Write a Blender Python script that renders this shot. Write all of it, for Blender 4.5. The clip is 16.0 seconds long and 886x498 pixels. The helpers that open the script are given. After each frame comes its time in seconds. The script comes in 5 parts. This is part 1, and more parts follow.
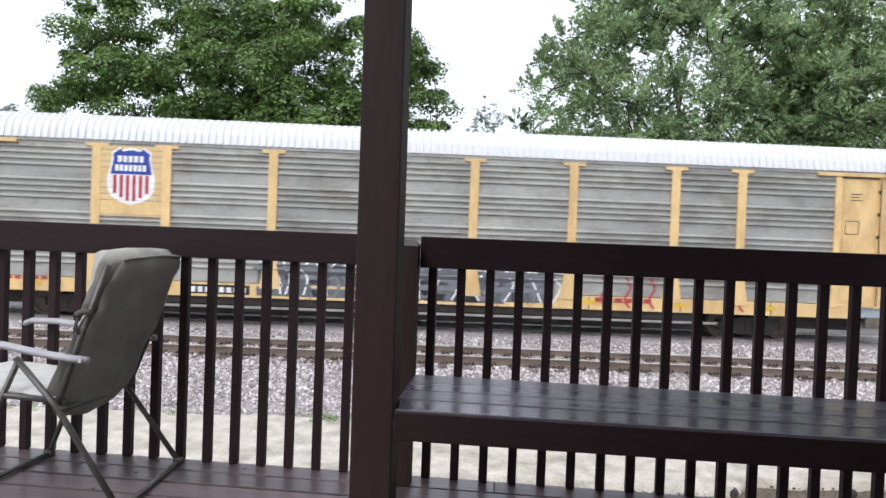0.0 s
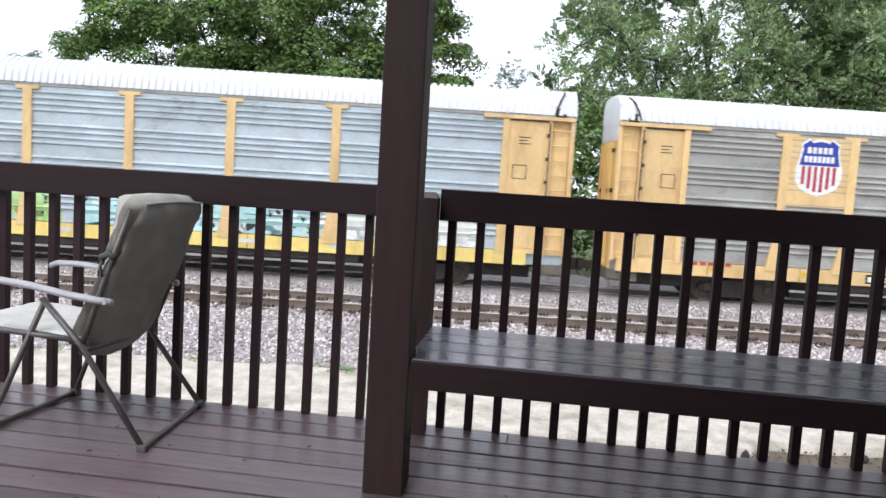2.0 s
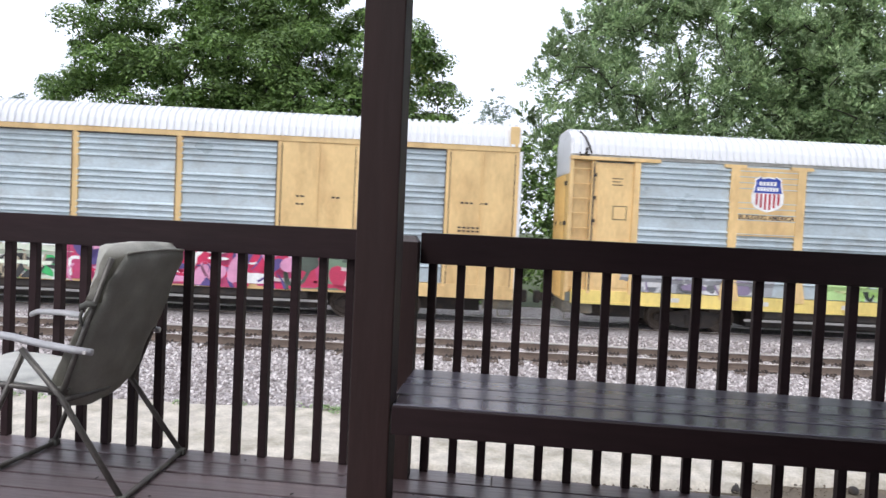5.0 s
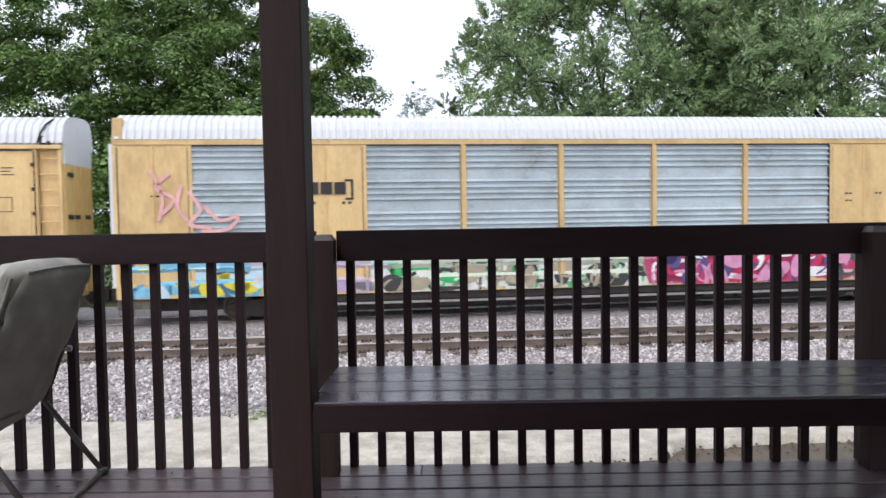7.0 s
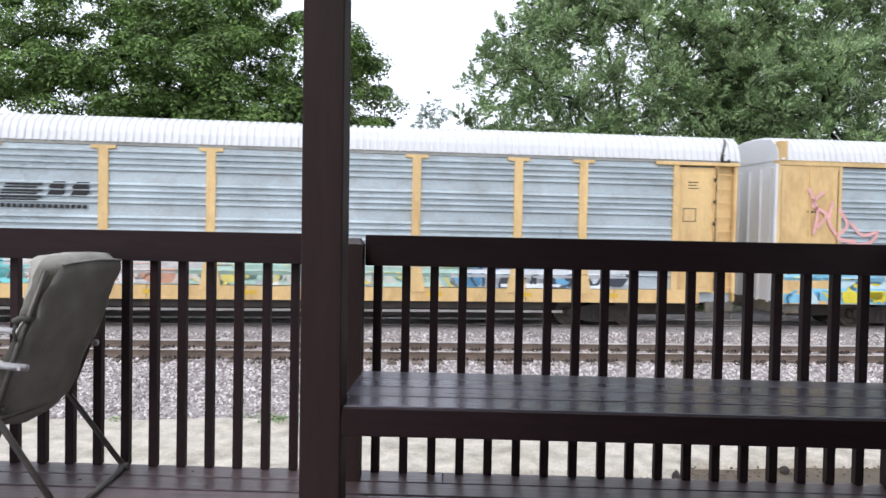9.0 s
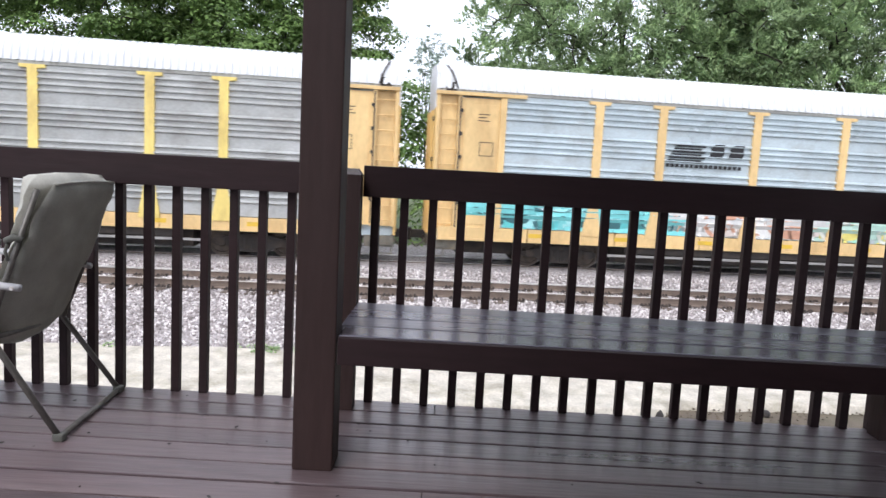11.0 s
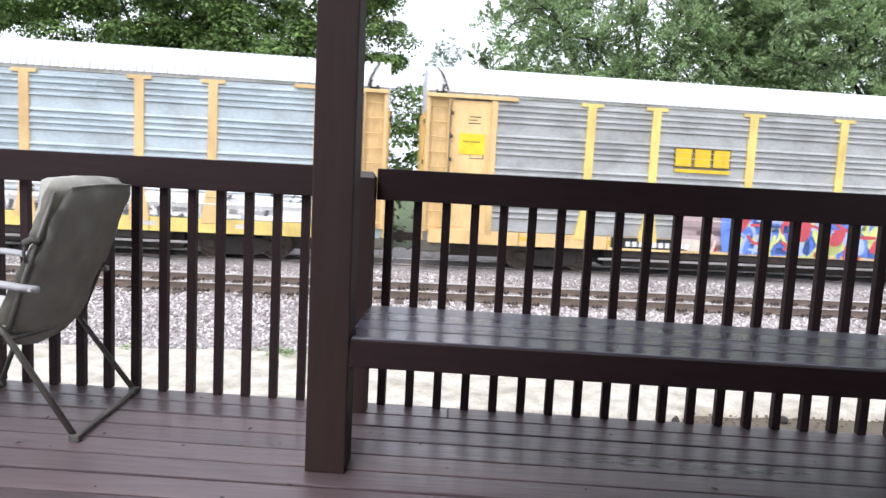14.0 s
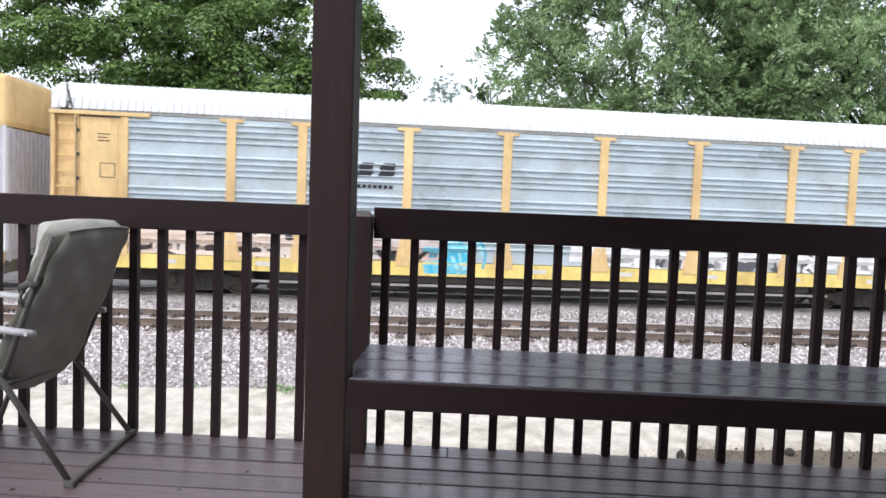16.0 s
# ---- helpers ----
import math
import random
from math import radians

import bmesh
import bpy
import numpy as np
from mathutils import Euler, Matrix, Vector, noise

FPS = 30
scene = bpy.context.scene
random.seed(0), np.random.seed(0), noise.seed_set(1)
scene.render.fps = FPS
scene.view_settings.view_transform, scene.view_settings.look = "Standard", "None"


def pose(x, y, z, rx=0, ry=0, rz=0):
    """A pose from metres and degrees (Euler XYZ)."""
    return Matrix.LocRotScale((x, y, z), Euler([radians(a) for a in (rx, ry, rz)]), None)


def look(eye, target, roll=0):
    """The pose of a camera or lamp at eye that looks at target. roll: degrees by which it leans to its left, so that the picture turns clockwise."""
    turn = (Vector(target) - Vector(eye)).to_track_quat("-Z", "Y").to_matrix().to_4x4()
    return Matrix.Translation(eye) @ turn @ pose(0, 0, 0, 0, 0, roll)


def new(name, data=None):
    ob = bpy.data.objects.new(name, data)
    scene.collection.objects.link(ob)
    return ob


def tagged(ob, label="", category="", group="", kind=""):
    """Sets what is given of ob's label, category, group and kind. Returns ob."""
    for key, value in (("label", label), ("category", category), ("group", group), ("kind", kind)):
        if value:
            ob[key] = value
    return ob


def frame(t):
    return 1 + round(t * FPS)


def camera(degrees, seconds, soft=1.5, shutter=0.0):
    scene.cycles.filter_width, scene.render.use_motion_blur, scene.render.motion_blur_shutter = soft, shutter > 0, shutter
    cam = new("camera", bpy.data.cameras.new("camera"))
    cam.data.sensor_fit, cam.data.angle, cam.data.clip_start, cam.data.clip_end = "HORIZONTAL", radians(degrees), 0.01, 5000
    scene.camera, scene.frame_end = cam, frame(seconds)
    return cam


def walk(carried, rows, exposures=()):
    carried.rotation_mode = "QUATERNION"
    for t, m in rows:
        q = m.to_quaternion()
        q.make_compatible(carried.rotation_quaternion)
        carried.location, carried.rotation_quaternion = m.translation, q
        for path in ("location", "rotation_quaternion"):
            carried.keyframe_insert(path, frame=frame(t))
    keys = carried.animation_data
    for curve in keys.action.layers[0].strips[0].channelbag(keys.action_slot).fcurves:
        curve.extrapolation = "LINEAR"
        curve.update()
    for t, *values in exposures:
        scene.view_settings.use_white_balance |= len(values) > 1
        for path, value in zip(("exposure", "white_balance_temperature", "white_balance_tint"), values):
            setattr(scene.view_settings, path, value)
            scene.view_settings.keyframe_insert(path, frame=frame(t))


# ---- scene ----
cam = camera(65.0, 16.0, shutter=0.2)
PATH = [
    (0, (0.467, 0.136, 1.057), (0.274, 2.126, 1.015), 2.2),
    (0.5, (0.463, 0.136, 1.046), (0.253, 2.123, 0.957), 3.1),
    (1, (0.46, 0.137, 1.044), (0.237, 2.121, 0.925), 3.8),
    (1.5, (0.466, 0.138, 1.043), (0.228, 2.118, 0.895), 4.0),
    (2, (0.466, 0.138, 1.039), (0.226, 2.116, 0.872), 3.6),
    (2.5, (0.461, 0.137, 1.041), (0.216, 2.114, 0.864), 3.5),
    (3, (0.47, 0.136, 1.057), (0.221, 2.116, 0.924), 3.4),
    (5.5, (0.519, 0.09, 1.086), (0.346, 2.081, 1.033), 2.0),
    (6, (0.558, 0.065, 1.103), (0.459, 2.062, 1.063), 0.9),
    (6.5, (0.592, 0.063, 1.095), (0.553, 2.062, 1.053), -0.3),
    (7, (0.572, 0.078, 1.079), (0.555, 2.076, 0.999), -0.9),
    (7.5, (0.557, 0.07, 1.088), (0.478, 2.066, 0.979), -1.0),
    (8, (0.577, 0.07, 1.091), (0.499, 2.065, 0.983), -1.1),
    (8.5, (0.561, 0.074, 1.08), (0.507, 2.072, 1.011), -0.8),
    (9, (0.485, 0.077, 1.065), (0.443, 2.076, 1.015), 1.1),
    (9.5, (0.471, 0.091, 1.048), (0.444, 2.088, 0.951), 2.8),
    (12, (0.464, 0.113, 1.04), (0.445, 2.098, 0.795), 3.1),
    (12.5, (0.467, 0.112, 1.037), (0.436, 2.099, 0.812), 3.0),
    (13, (0.47, 0.115, 1.032), (0.43, 2.102, 0.808), 2.7),
    (13.5, (0.467, 0.109, 1.039), (0.416, 2.097, 0.818), 2.8),
    (14, (0.472, 0.113, 1.037), (0.411, 2.1, 0.822), 3.0),
    (14.5, (0.471, 0.11, 1.037), (0.407, 2.098, 0.832), 2.2),
    (15, (0.468, 0.104, 1.046), (0.398, 2.094, 0.862), 2.8),
    (15.5, (0.47, 0.1, 1.044), (0.394, 2.093, 0.89), 3.1),
    (16, (0.488, 0.11, 1.058), (0.42, 2.105, 0.937), 2.2),
]
walk(cam, [(t, look(e, g, r)) for t, e, g, r in PATH],
     exposures=[(0, 0.1, 6500, 12), (0.5, 0.15, 6500, 12), (1.5, 0.25, 6500, 12), (3, 0.25, 6500, 12), (5.5, 0.02, 6500, 12), (7, -0.05, 6500, 12), (9, 0.05, 6500, 12), (9.7, 0.15, 6500, 12), (12, 0.45, 6500, 12), (14.5, 0.5, 6500, 12), (16, 0.35, 6500, 12)])

# ---- world and light: bright overcast ----
world = bpy.data.worlds.new("overcast_sky")
scene.world = world
world.use_nodes = True
wn = world.node_tree.nodes
wl = world.node_tree.links
sky = wn.new("ShaderNodeTexSky")
sky.sky_type = "NISHITA"
sky.sun_disc = False
sky.sun_elevation = radians(52)
sky.sun_rotation = radians(200)
sky.dust_density = 6.0
sky.air_density = 1.0
sky.ozone_density = 0.6
grey = wn.new("ShaderNodeHueSaturation")
grey.inputs["Saturation"].default_value = 0.30
grey.inputs["Value"].default_value = 1.0
wl.new(sky.outputs[0], grey.inputs["Color"])
cloud = wn.new("ShaderNodeMix")
cloud.data_type = "RGBA"
cloud.inputs[0].default_value = 0.8
cloud.inputs[7].default_value = (9.0, 9.6, 11.2, 1)      # even cloud cover
wl.new(grey.outputs[0], cloud.inputs[6])
wl.new(cloud.outputs[2], wn["Background"].inputs[0])
wn["Background"].inputs[1].default_value = 0.15
sun_data = bpy.data.lights.new("sun", "SUN")
sun_data.energy = 0.9
sun_data.angle = radians(25)
sun_data.color = (1.0, 0.98, 0.95)
sun = new("sun", sun_data)
sun.matrix_world = look((-20, -40, 60), (0, 10, 0))


# ---- materials ----
def mat(name, base, rough=0.6, metal=0.0, vary=0.25, scale=6.0, bump=0.15, fine=60.0, stain=None,
        stain_amount=0.4, stain_scale=1.2, stretch=(1, 1, 1), spread=0.0, spec=0.5):
    """A surface with variation at two scales, stains of a second colour and fine relief."""
    m = bpy.data.materials.new(name)
    m.use_nodes = True
    n, l = m.node_tree.nodes, m.node_tree.links
    b = n["Principled BSDF"]
    b.inputs["Roughness"].default_value = rough
    b.inputs["Metallic"].default_value = metal
    b.inputs["Specular IOR Level"].default_value = spec
    co = n.new("ShaderNodeTexCoord")
    mp = n.new("ShaderNodeMapping")
    mp.inputs["Scale"].default_value = stretch
    l.new(co.outputs["Object"], mp.inputs["Vector"])
    info = n.new("ShaderNodeObjectInfo")
    if spread:
        shift = n.new("ShaderNodeVectorMath")
        shift.operation = "MULTIPLY_ADD"
        shift.inputs[1].default_value = (37, 53, 71)
        l.new(info.outputs["Random"], shift.inputs[0])
        l.new(mp.outputs[0], shift.inputs[2])
        vec = shift.outputs[0]
    else:
        vec = mp.outputs[0]
    big = n.new("ShaderNodeTexNoise")
    big.inputs["Scale"].default_value = scale
    big.inputs["Detail"].default_value = 6
    small = n.new("ShaderNodeTexNoise")
    small.inputs["Scale"].default_value = fine
    small.inputs["Detail"].default_value = 4
    l.new(vec, big.inputs["Vector"])
    l.new(vec, small.inputs["Vector"])
    ramp = n.new("ShaderNodeMapRange")
    ramp.inputs["From Min"].default_value = 0.3
    ramp.inputs["From Max"].default_value = 0.7
    ramp.inputs["To Min"].default_value = 1 - vary
    ramp.inputs["To Max"].default_value = 1 + vary
    l.new(big.outputs["Fac"], ramp.inputs["Value"])
    ramp2 = n.new("ShaderNodeMapRange")
    ramp2.inputs["From Min"].default_value = 0.3
    ramp2.inputs["From Max"].default_value = 0.7
    ramp2.inputs["To Min"].default_value = 1 - vary * 0.6
    ramp2.inputs["To Max"].default_value = 1 + vary * 0.6
    l.new(small.outputs["Fac"], ramp2.inputs["Value"])
    mul = n.new("ShaderNodeMath")
    mul.operation = "MULTIPLY"
    l.new(ramp.outputs[0], mul.inputs[0])
    l.new(ramp2.outputs[0], mul.inputs[1])
    value = mul.outputs[0]
    if spread:
        pr = n.new("ShaderNodeMapRange")
        pr.inputs["To Min"].default_value = 1 - spread
        pr.inputs["To Max"].default_value = 1 + spread
        l.new(info.outputs["Random"], pr.inputs["Value"])
        mul2 = n.new("ShaderNodeMath")
        mul2.operation = "MULTIPLY"
        l.new(value, mul2.inputs[0])
        l.new(pr.outputs[0], mul2.inputs[1])
        value = mul2.outputs[0]
    col = n.new("ShaderNodeMix")
    col.data_type = "RGBA"
    col.inputs[6].default_value = (*base, 1)
    col.inputs[7].default_value = (*(stain or base), 1)
    if stain:
        st = n.new("ShaderNodeTexNoise")
        st.inputs["Scale"].default_value = stain_scale
        st.inputs["Detail"].default_value = 8
        st.inputs["Roughness"].default_value = 0.65
        l.new(vec, st.inputs["Vector"])
        sr = n.new("ShaderNodeMapRange")
        sr.inputs["From Min"].default_value = 0.48
        sr.inputs["From Max"].default_value = 0.68
        sr.inputs["To Max"].default_value = stain_amount
        l.new(st.outputs["Fac"], sr.inputs["Value"])
        l.new(sr.outputs[0], col.inputs[0])
    else:
        col.inputs[0].default_value = 0
    hv = n.new("ShaderNodeHueSaturation")
    l.new(col.outputs[2], hv.inputs["Color"])
    l.new(value, hv.inputs["Value"])
    l.new(hv.outputs[0], b.inputs["Base Color"])
    rr = n.new("ShaderNodeMapRange")
    rr.inputs["From Min"].default_value = 0.3
    rr.inputs["From Max"].default_value = 0.7
    rr.inputs["To Min"].default_value = max(0.03, rough - 0.1)
    rr.inputs["To Max"].default_value = min(1, rough + 0.1)
    l.new(big.outputs["Fac"], rr.inputs["Value"])
    l.new(rr.outputs[0], b.inputs["Roughness"])
    if bump:
        bp = n.new("ShaderNodeBump")
        bp.inputs["Strength"].default_value = bump
        bp.inputs["Distance"].default_value = 0.01
        l.new(small.outputs["Fac"], bp.inputs["Height"])
        l.new(bp.outputs[0], b.inputs["Normal"])
    return m


def leaf_mat(name, base, tip, through_light=0.30):
    """Foliage: each leaf its own shade, light shining through."""
    m = bpy.data.materials.new(name)
    m.use_nodes = True
    n, l = m.node_tree.nodes, m.node_tree.links
    b = n["Principled BSDF"]
    geo = n.new("ShaderNodeNewGeometry")
    ramp = n.new("ShaderNodeValToRGB")
    ramp.color_ramp.elements[0].color = (*base, 1)
    ramp.color_ramp.elements[1].color = (*tip, 1)
    l.new(geo.outputs["Random Per Island"], ramp.inputs[0])
    tex = n.new("ShaderNodeTexNoise")
    tex.inputs["Scale"].default_value = 0.75
    co = n.new("ShaderNodeTexCoord")
    l.new(co.outputs["Object"], tex.inputs["Vector"])
    mr = n.new("ShaderNodeMapRange")
    mr.inputs["From Min"].default_value = 0.3
    mr.inputs["From Max"].default_value = 0.7
    mr.inputs["To Min"].default_value = 0.55
    mr.inputs["To Max"].default_value = 1.45
    l.new(tex.outputs["Fac"], mr.inputs["Value"])
    hv = n.new("ShaderNodeHueSaturation")
    l.new(ramp.outputs[0], hv.inputs["Color"])
    l.new(mr.outputs[0], hv.inputs["Value"])
    l.new(hv.outputs[0], b.inputs["Base Color"])
    b.inputs["Roughness"].default_value = 0.55
    tr = n.new("ShaderNodeBsdfTranslucent")
    l.new(hv.outputs[0], tr.inputs["Color"])
    mix = n.new("ShaderNodeMixShader")
    mix.inputs[0].default_value = through_light
    l.new(b.outputs[0], mix.inputs[1])
    l.new(tr.outputs[0], mix.inputs[2])
    l.new(mix.outputs[0], n["Material Output"].inputs["Surface"])
    return m


M_POST = mat("dark_brown_paint", (0.036, 0.0190, 0.0172), 0.62, spec=0.25, vary=0.18, scale=3, fine=45, stretch=(1, 1, 0.15),
             stain=(0.045, 0.029, 0.027), stain_amount=0.35, stain_scale=5, spread=0.12)
M_RAIL = mat("brown_rail_paint", (0.0245, 0.0125, 0.0136), 0.62, spec=0.22, vary=0.18, scale=3, fine=45, stretch=(0.15, 1, 1),
             stain=(0.026, 0.016, 0.015), stain_amount=0.35, stain_scale=5, spread=0.12)
M_POST_TOP = mat("pale_grey_wood", (0.13, 0.115, 0.115), 0.7, vary=0.25, scale=12)
M_DECK = mat("deck_stain", (0.120, 0.086, 0.091), 0.34, spec=0.9, vary=0.30, scale=2.5, fine=40, stretch=(0.12, 1, 1), bump=0.3,
             stain=(0.11, 0.078, 0.076), stain_amount=0.65, stain_scale=2.5, spread=0.14)
# bluish sky sheen on the seat boards is mixed into the paint colour
M_BENCH = mat("bench_paint_sky_sheen", (0.085, 0.074, 0.100), 0.29, spec=1.0, vary=0.2, scale=2.5, fine=40, stretch=(0.12, 1, 1), bump=0.2,
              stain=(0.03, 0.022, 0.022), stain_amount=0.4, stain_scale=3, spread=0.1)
M_CEIL = mat("porch_ceiling_paint", (0.09, 0.07, 0.06), 0.6, vary=0.1)
# dark siding for the unseen walls that hold light off the deck
M_SHADE_WALL = mat("shade_wall_siding", (0.11, 0.085, 0.07), 0.6, vary=0.12, stretch=(0.2, 1, 1))
M_FABRIC = mat("olive_fabric", (0.29, 0.28, 0.24), 0.85, vary=0.15, scale=9, fine=220, bump=0.5,
               stain=(0.26, 0.255, 0.22), stain_amount=0.5, stain_scale=4)
M_FABRIC_PAD = mat("pale_olive_fabric", (0.40, 0.39, 0.34), 0.85, vary=0.15, scale=9, fine=220, bump=0.5,
                   stain=(0.24, 0.235, 0.20), stain_amount=0.6, stain_scale=5)
M_FABRIC_DARK = mat("dark_fabric_edge", (0.10, 0.10, 0.086), 0.85, vary=0.15, fine=220, bump=0.4)
# seat paler than the back: the sky light on it is in the colour
M_SEAT = mat("sky_lit_seat_fabric", (0.62, 0.62, 0.57), 0.8, vary=0.12, scale=9, fine=200, bump=0.4)
M_ARM = mat("grey_armrest", (0.42, 0.42, 0.43), 0.45, vary=0.12, scale=12, fine=90)
M_TUBE = mat("grey_tube_paint", (0.12, 0.112, 0.10), 0.38, metal=0.3, vary=0.2, scale=15)
M_YELLOW = mat("yellow_car_paint", (0.74, 0.52, 0.24), 0.5, vary=0.10, scale=1.3, fine=14, bump=0.05,
               stain=(0.40, 0.22, 0.09), stain_amount=0.45, stain_scale=1.6, stretch=(1, 1, 0.4), spread=0.06)
M_LEMON = mat("lemon_car_paint", (0.80, 0.63, 0.20), 0.5, vary=0.10, scale=1.3, fine=14, bump=0.05,
              stain=(0.42, 0.26, 0.09), stain_amount=0.45, stain_scale=1.6, stretch=(1, 1, 0.4), spread=0.06)
M_END = mat("end_door_paint", (0.75, 0.52, 0.20), 0.5, vary=0.10, scale=1.3, fine=14, bump=0.05,
            stain=(0.40, 0.22, 0.08), stain_amount=0.45, stain_scale=1.6, stretch=(1, 1, 0.4))
M_YELLOW2 = mat("bright_yellow_paint", (0.72, 0.47, 0.05), 0.5, vary=0.10, scale=2, stain=(0.3, 0.18, 0.07),
                stain_amount=0.5, stain_scale=2.2)
M_PANEL = mat("galvanised_panel", (0.485, 0.56, 0.59), 0.36, metal=0.2, vary=0.12, scale=0.9, fine=20, bump=0.05,
              stain=(0.29, 0.28, 0.25), stain_amount=0.40, stain_scale=2.2, stretch=(0.6, 1, 0.9), spread=0.06)
M_PANEL_OLD = mat("weathered_panel", (0.37, 0.37, 0.34), 0.5, metal=0.2, vary=0.16, scale=0.9, fine=20, bump=0.05,
                  stain=(0.15, 0.125, 0.10), stain_amount=0.5, stain_scale=2.2, stretch=(0.5, 1, 1.1), spread=0.08)
M_PANEL_DULL = mat("dull_panel", (0.42, 0.43, 0.42), 0.45, metal=0.2, vary=0.14, scale=1.4, fine=20, bump=0.05,
                   stain=(0.20, 0.17, 0.14), stain_amount=0.35, stain_scale=2.6, stretch=(0.6, 1, 0.8), spread=0.08)
M_ROOF = mat("white_roof_paint", (0.72, 0.735, 0.75), 0.5, vary=0.05, scale=0.8, bump=0.03,
             stain=(0.6, 0.6, 0.58), stain_amount=0.3, stain_scale=0.8)
M_UNDER = mat("dark_underframe", (0.035, 0.03, 0.027), 0.75, vary=0.3, scale=5, stain=(0.09, 0.06, 0.04),
              stain_amount=0.5, stain_scale=3)
M_STEPS = mat("dusty_end_steel", (0.13, 0.12, 0.10), 0.75, vary=0.3, scale=4, stain=(0.22, 0.17, 0.09), stain_amount=0.6, stain_scale=3)
M_CONDUIT = mat("dusty_grey_pipe", (0.30, 0.29, 0.28), 0.6, vary=0.2, scale=3)
M_WHEEL = mat("wheel_steel", (0.10, 0.08, 0.065), 0.5, metal=0.6, vary=0.3, scale=8)
M_RAILSTEEL = mat("rail_side_rust", (0.19, 0.145, 0.115), 0.7, metal=0.2, vary=0.25, scale=4, fine=50)
# bright rail steel: part of its shine is put into the base colour
M_RAILHEAD = mat("rail_head_steel", (0.72, 0.69, 0.66), 0.35, metal=0.5, vary=0.1, scale=4)
M_TIE = mat("old_tie_wood", (0.115, 0.085, 0.065), 0.85, vary=0.3, scale=5, fine=60, bump=0.5, stretch=(1, 0.2, 1),
            stain=(0.2, 0.17, 0.15), stain_amount=0.5, stain_scale=3, spread=0.25)
M_BALLAST = mat("ballast_bed", (0.36, 0.33, 0.32), 0.9, vary=0.5, scale=14, fine=40, bump=1.0,
                stain=(0.12, 0.10, 0.095), stain_amount=0.6, stain_scale=9)
M_CONCRETE = mat("pale_concrete", (0.52, 0.48, 0.405), 0.9, vary=0.2, scale=3.5, fine=28, bump=0.9,
                 stain=(0.30, 0.27, 0.20), stain_amount=0.75, stain_scale=1.7)
M_DIRT = mat("packed_dirt", (0.125, 0.10, 0.072), 0.95, vary=0.25, scale=2, fine=40, bump=0.6,
             stain=(0.085, 0.08, 0.05), stain_amount=0.7, stain_scale=1.2)
M_GRASS = mat("rough_grass", (0.07, 0.10, 0.03), 0.9, vary=0.3, scale=1.5, fine=30, bump=0.8,
              stain=(0.14, 0.12, 0.06), stain_amount=0.5, stain_scale=0.5)
M_BARK = mat("dark_bark", (0.045, 0.036, 0.03), 0.9, vary=0.3, scale=4, fine=30, bump=0.6, stretch=(1, 1, 0.3))
M_LEAF_A = leaf_mat("maple_leaves", (0.066, 0.125, 0.034), (0.245, 0.375, 0.108))
M_LEAF_B = leaf_mat("silver_leaves", (0.150, 0.240, 0.108), (0.440, 0.560, 0.290))
M_LEAF_D = leaf_mat("young_leaves", (0.26, 0.30, 0.06), (0.42, 0.46, 0.14))
# haze of distance is put into these pale greyish leaf colours
M_LEAF_C = leaf_mat("hazy_far_leaves", (0.34, 0.42, 0.36), (0.50, 0.56, 0.50), 0.6)
PAINTS = {}


def paint(rgb):
    if rgb not in PAINTS:
        PAINTS[rgb] = mat("spray_paint", rgb, 0.55, vary=0.12, scale=3, fine=20, bump=0.03)
    return PAINTS[rgb]


# ---- mesh helpers ----
def box(bm, x0, x1, y0, y1, z0, z1, bevel=0.0):
    made = bmesh.ops.create_cube(bm, size=1)["verts"]
    for v in made:
        v.co = ((x0 + x1) / 2 + v.co.x * (x1 - x0), (y0 + y1) / 2 + v.co.y * (y1 - y0), (z0 + z1) / 2 + v.co.z * (z1 - z0))
    if bevel:
        edges = list({e for v in made for e in v.link_edges})
        bmesh.ops.bevel(bm, geom=edges, offset=bevel, segments=2, affect="EDGES", profile=0.6)
    return bm


def tube(bm, points, radius, sides=8, end_radius=None):
    """A round bar through points."""
    pts = [Vector(p) for p in points]
    end_radius = radius if end_radius is None else end_radius
    rings = []
    for i, p in enumerate(pts):
        d = (pts[min(i + 1, len(pts) - 1)] - pts[max(i - 1, 0)]).normalized()
        u = d.orthogonal().normalized() if i == 0 else (ref - d * ref.dot(d)).normalized()
        ref = u
        w = d.cross(u)
        r = radius + (end_radius - radius) * i / (len(pts) - 1)
        rings.append([bm.verts.new(p + (u * math.cos(2 * math.pi * k / sides) + w * math.sin(2 * math.pi * k / sides)) * r) for k in range(sides)])
    for a, b in zip(rings, rings[1:]):
        for k in range(sides):
            bm.faces.new((a[k], a[(k + 1) % sides], b[(k + 1) % sides], b[k]))
    bm.faces.new(rings[0][::-1])
    bm.faces.new(rings[-1])
    return bm


def sweep(bm, profile, x0, x1, ends=True):
    """A profile of (y, z) drawn out along x."""
    a = [bm.verts.new((x0, y, z)) for y, z in profile]
    b = [bm.verts.new((x1, y, z)) for y, z in profile]
    for i in range(len(profile) - 1):
        bm.faces.new((a[i], b[i], b[i + 1], a[i + 1]))
    if ends:
        bm.faces.new((a[-1], b[-1], b[0], a[0]))
        bm.faces.new(a)
        bm.faces.new(b[::-1])
    return bm


def mesh(name, bm, material, smooth=False):
    bmesh.ops.recalc_face_normals(bm, faces=bm.faces)
    me = bpy.data.meshes.new(name)
    bm.to_mesh(me)
    bm.free()
    for one in (material if isinstance(material, (list, tuple)) else [material]):
        me.materials.append(one)
    if smooth:
        for p in me.polygons:
            p.use_smooth = True
    return me


